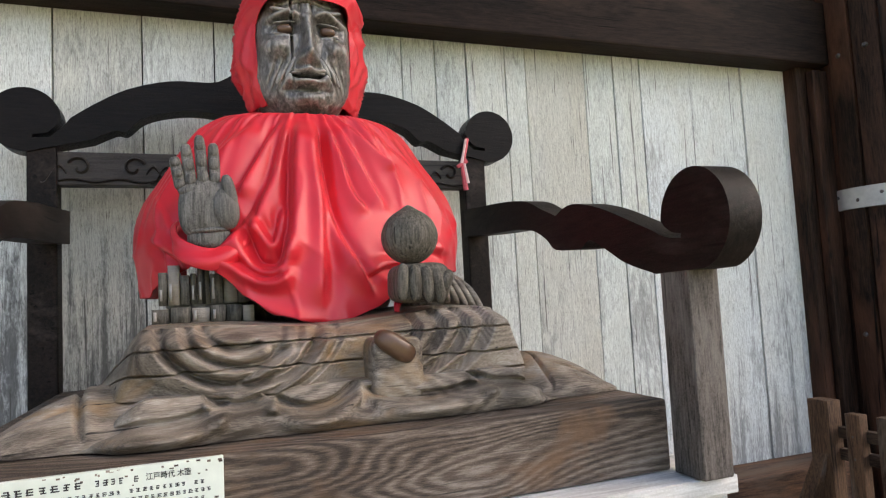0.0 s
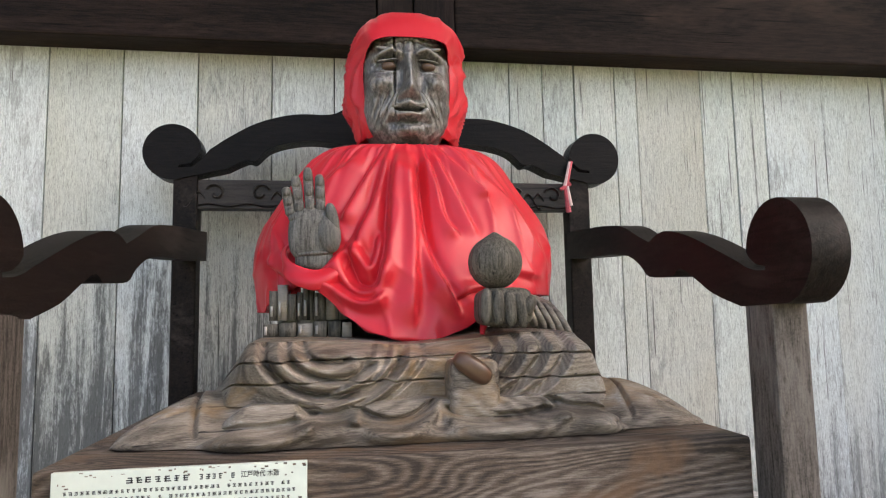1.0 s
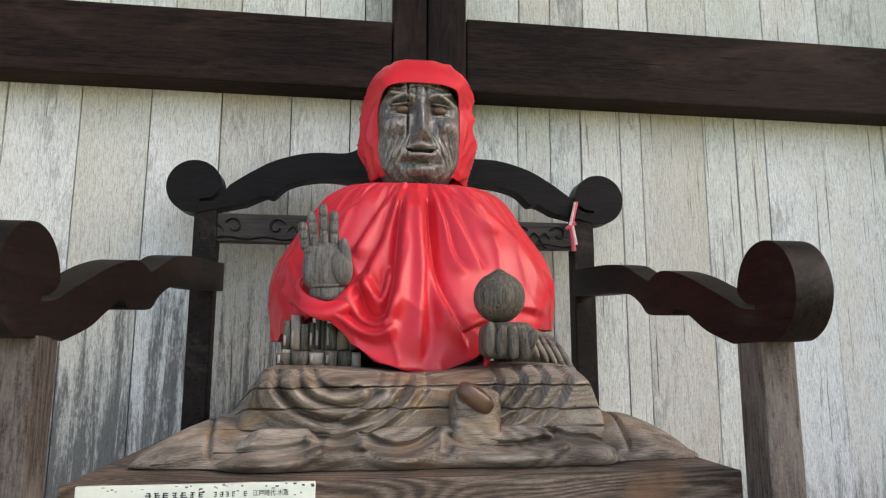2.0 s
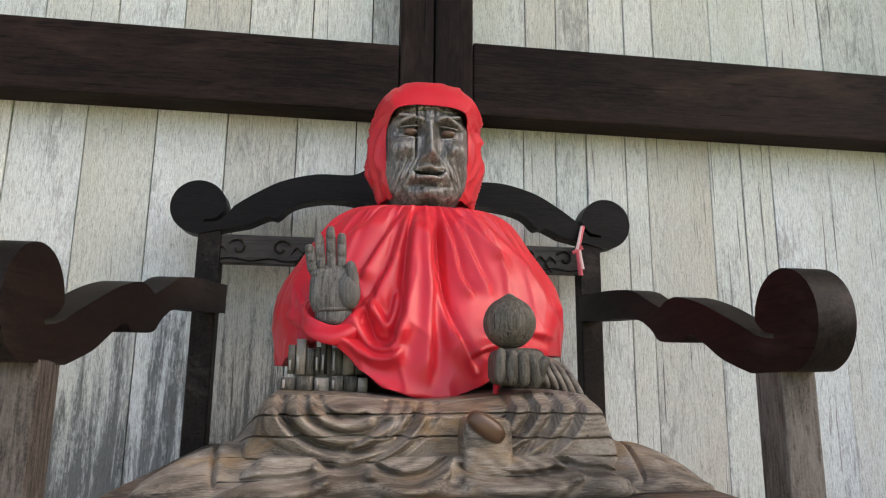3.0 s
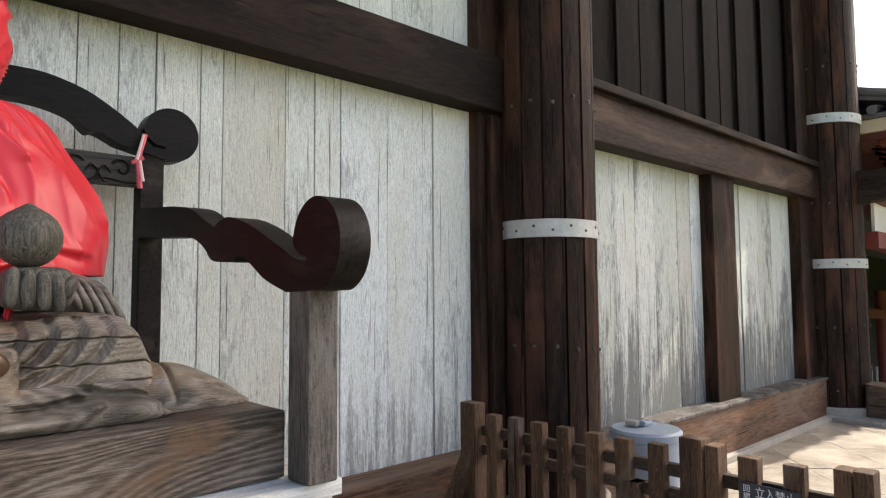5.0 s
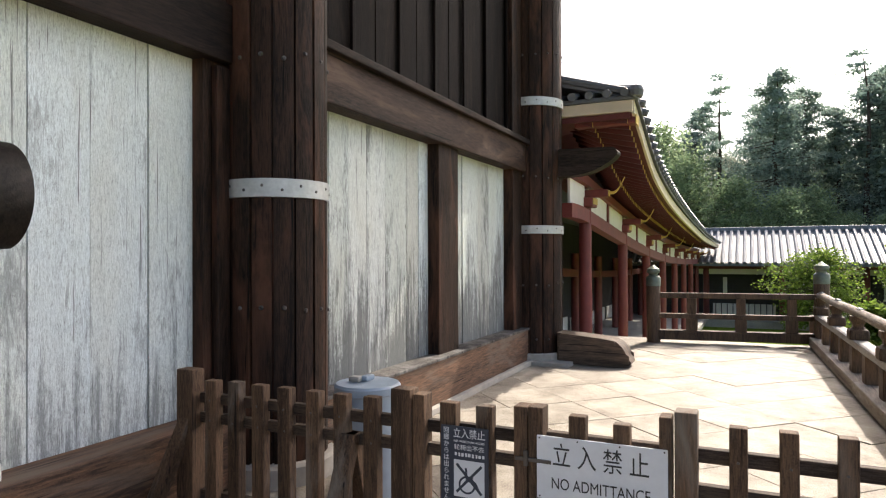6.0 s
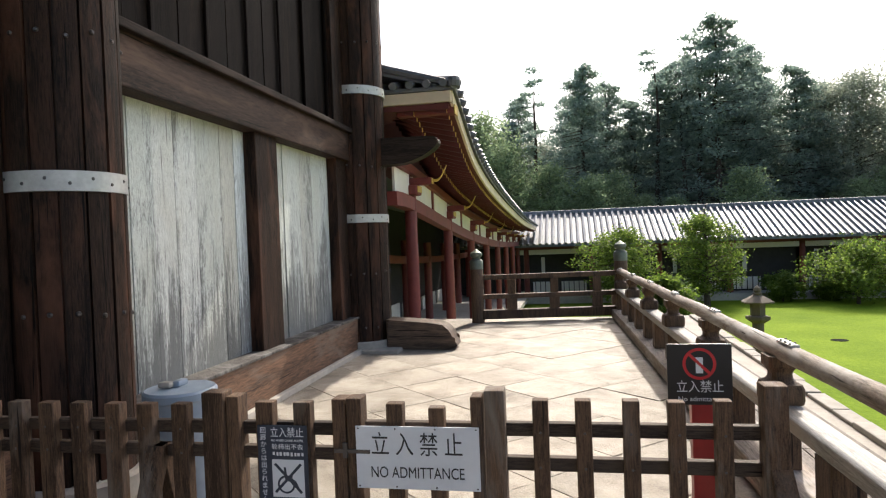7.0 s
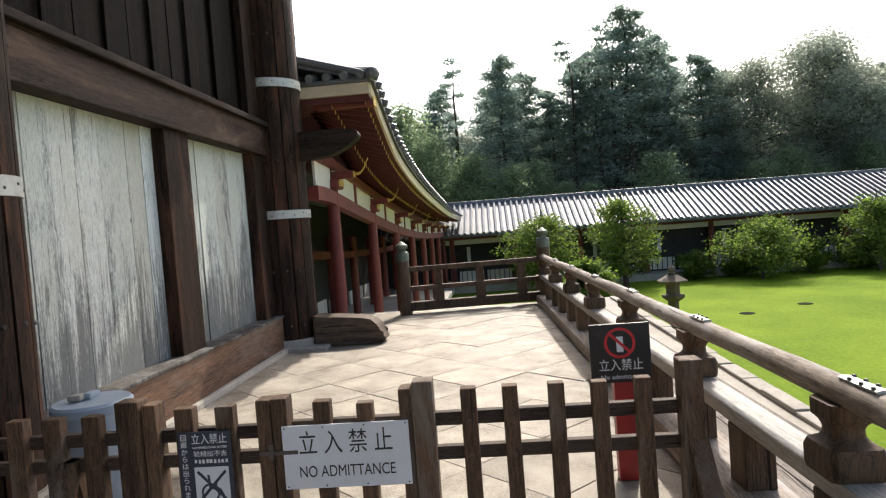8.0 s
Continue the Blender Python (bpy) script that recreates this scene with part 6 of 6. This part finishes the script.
def make_tree(name, loc, h, spread, style, label, seed, material, count=46, leaf=0.16, per=60):
    r = random.Random(seed)
    t = thing(name, loc, label, "tree", "wood behind the corridor" if style != "bush" else "garden shrubs")
    base = Vector(loc)
    bm = bmesh.new()
    lf = bmesh.new()
    pts = [base + Vector((r.uniform(-0.02, 0.02) * h * k / 6, r.uniform(-0.02, 0.02) * h * k / 6, h * k / 6)) for k in range(7)]
    rr = h * 0.018 if style != "bush" else h * 0.03
    for k in range(6):
        rod(bm, pts[k], pts[k + 1], rr * (1 - k / 6.6), rr * (1 - (k + 1) / 6.6), 8)
    for k in range(count):
        f = (k + r.random()) / count
        if style == "conifer":
            z = 0.25 + 0.75 * f
            reach = spread * 0.80 * max(0.05, 1.06 - z) ** 0.55 * r.choice((0.35, 0.6, 0.85, 1.0, 1.15)) * r.uniform(0.85, 1.1)
        elif style == "pine":
            z = 0.5 + 0.5 * f
            reach = spread * r.uniform(0.2, 1.0) * (0.45 + 0.55 * math.sin(math.pi * f))
        else:
            z = (0.30 if style == "broad" else 0.12) + 0.7 * f
            reach = spread * r.uniform(0.25, 1.05) * math.sqrt(max(0.05, 1 - (2 * f - 0.85) ** 2 * 0.75))
        i = min(5, int(z * 6))
        s = pts[i].lerp(pts[i + 1], min(1.0, z * 6 - i))
        a = r.uniform(0, 2 * math.pi)
        tip_p = s + Vector((reach * math.cos(a), reach * math.sin(a), reach * (0.10 if style != "conifer" else -0.10) + r.uniform(-0.02, 0.03) * h))
        rod(bm, s, tip_p, rr * 0.28 * (1.1 - z), rr * 0.08, 5)
        flat = 0.22 if style == "pine" else 0.42 if style == "conifer" else 0.75
        w = max(0.22, spread * {"pine": 0.30, "bush": 0.23}.get(style, 0.34)) if style != "conifer" else 0.45 + 0.26 * reach * r.uniform(0.6, 1.3)
        leaves(lf, tip_p, (w, w, w * flat), per, leaf, r)
        leaves(lf, s.lerp(tip_p, 0.55), (w, w, w * flat), per // 2, leaf, r)
    part("trunk", bm, M_BARK, t, smooth=True)
    part("crown", lf, material, t)
    return t


bm = bmesh.new()


def hill(u, v):
    x, y = 52 + 160 * u, -190 + 300 * v
    z = LAWN - 0.2 + 16 * smooth01(u * 2.2) + 2.0 * noise.noise(Vector((x * 0.03, y * 0.03, 0)))
    return (x, y, z)


sheet(bm, hill, 30, 40)
solid("hillside", bm, plain("wooded_slope", (0.030, 0.042, 0.016), 0.9, 0, 0.4, 0.5), "dark wooded slope behind the corridor", "hill", kind="structure")
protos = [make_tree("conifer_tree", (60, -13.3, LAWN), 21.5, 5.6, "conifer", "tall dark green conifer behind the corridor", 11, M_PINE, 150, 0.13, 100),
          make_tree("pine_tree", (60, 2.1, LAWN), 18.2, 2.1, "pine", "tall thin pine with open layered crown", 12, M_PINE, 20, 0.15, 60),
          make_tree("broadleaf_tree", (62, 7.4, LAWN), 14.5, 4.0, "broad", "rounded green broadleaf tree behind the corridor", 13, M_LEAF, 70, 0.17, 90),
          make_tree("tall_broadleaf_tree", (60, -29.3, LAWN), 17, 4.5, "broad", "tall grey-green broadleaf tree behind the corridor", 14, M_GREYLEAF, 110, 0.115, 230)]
tr = random.Random(21)


def plant(kind, x, y, s):
    u = (x - 52) / 160
    z = LAWN + 16 * smooth01(u * 2.2) * 0.8 - 0.6
    copy_thing(protos[kind], pose(x, y, z, 0, 0, tr.uniform(0, 360)) @ Matrix.Scale(s, 4))


# the front row, by outline: kind, distance, offset, size
for kind, x, y, s in ((0, 60, -2.0, 0.86), (1, 61, -8.5, 1.07), (0, 62, -6.6, 0.72), (0, 63, -16.2, 0.92), (1, 62, -10.8, 0.98), (0, 60, -19.7, 0.80), (3, 61, -24.6, 0.92), (0, 63, -22.6, 0.74), (3, 60, -33.5, 0.86), (3, 61, -38.5, 0.82), (0, 64, -4.4, 0.80), (0, 64, -9.6, 0.86), (0, 65, -12.0, 0.9), (0, 66, -18.0, 0.84), (0, 64, -21.8, 0.72),
                      (2, 58, 4.6, 0.80), (2, 60, 10.5, 0.85), (2, 56, 1.0, 0.66), (2, 57, -4.4, 0.6), (1, 61, -12.1, 1.12), (3, 62, -44, 0.95), (3, 61, -50, 0.9), (2, 59, 14.5, 0.8)):
    plant(kind, x, y, s)
for k in range(44):
    x = tr.uniform(63, 80)
    y = 16 - 95 * (k + tr.random()) / 44
    plant(tr.choice((0, 0, 2, 3)), x, y, tr.uniform(0.64, 0.80))
for k in range(26):
    plant(2, tr.uniform(54, 58), 15 - 85 * (k + tr.random()) / 26, tr.uniform(0.42, 0.6))
for x, y, h, sp, sd in ((34.0, -2.8, 4.5, 2.0, 31), (34.0, -6.9, 5.2, 1.7, 32), (22.0, -3.35, 2.7, 1.0, 33), (34.0, -13.6, 3.3, 2.4, 34), (34.0, -19.2, 4.1, 1.9, 35), (34, -25.5, 3.8, 2.0, 36)):
    make_tree("garden_tree", (x, y, LAWN), h, sp, "bush", "bright green leafy garden tree on the lawn edge", sd, M_BUSH, 95, 0.07, 66)
for x, y, h, sp, sd in ((35.6, -10.8, 1.6, 1.0, 41), (35.8, -13.2, 1.2, 0.9, 42), (35.2, -16.4, 2.0, 1.1, 43), (35.8, -19.5, 1.4, 1.3, 44), (35.4, -24, 1.6, 1.6, 45), (35.6, -28, 1.5, 1.5, 46)):
    make_tree("garden_shrub", (x, y, LAWN), h, sp, "bush", "low green shrub on the lawn edge", sd, M_BUSH, 50, 0.07, 90)

M_DRAIN = plain("dark_drain", (0.03, 0.03, 0.025), 1.0)
M_DRAIN.node_tree.nodes["Principled BSDF"].inputs["Specular IOR Level"].default_value = 0.0
for x, y in ((23.7, -8.9), (25.0, -11.45)):
    bm = bmesh.new()
    lathe(bm, x, y, [(0.26, LAWN - 0.02), (0.26, LAWN + 0.012), (0.22, LAWN + 0.02)], 20)
    solid("drain_cover", bm, M_DRAIN, "dark round drain cover in the lawn", "drain cover", "lawn drains")

# ---- paving, laid diagonally ----
M_PAVE, nt, bs = shader("worn_paving_stone")
a = noisen(nt, coords(nt), 85, 7, 0.8)
b = noisen(nt, coords(nt), 2.2, 6, 0.7)
fac = mathn(nt, "ADD", mathn(nt, "MULTIPLY", a, 0.5), mathn(nt, "MULTIPLY", b, 0.5))
col = per_piece(nt, ramp(nt, fac, ((0.38, (0.12, 0.095, 0.07)), (0.48, (0.30, 0.255, 0.195)), (0.62, (0.46, 0.405, 0.33)))), 0.82, 1.0)
nt.links.new(col, bs.inputs["Base Color"])
bs.inputs["Roughness"].default_value = 0.62
bumpn(nt, bs, a, 0.8, 0.010)
paving = structure("paving", "sunlit pale stone paving laid diagonally", "paving", (5, 0, 0))
S = 0.72
me_slab = {}
for key in range(4):
    bm = bmesh.new()
    g = 0.002 + 0.001 * key
    box(bm, -S / 2 + g, S / 2 - g, -S / 2 + g, S / 2 - g, -0.045, 0.0, 0.004)
    me_slab[key] = mesh_of("paving_slab", bm, M_PAVE)
q = random.Random(9)
for i in range(-40, 60):
    for j in range(-40, 60):
        a45 = math.radians(45)
        x = (i * math.cos(a45) - j * math.sin(a45)) * S + 4
        y = (i * math.sin(a45) + j * math.cos(a45)) * S
        if not (-5 < x < 12.6 and -1.75 < y < 2.95):
            continue
        if -1.0 < x < 1.8 and 1.2 < y:
            continue
        ob = bpy.data.objects.new("paving_slab", me_slab[q.randrange(4)])
        scene.collection.objects.link(ob)
        ob.parent = paving
        ob.matrix_parent_inverse = Matrix.Translation(-paving.location)
        ob.matrix_basis = pose(x, y, q.uniform(-0.003, 0.002), q.uniform(-0.15, 0.15), q.uniform(-0.15, 0.15), 45 + q.uniform(-0.4, 0.4))
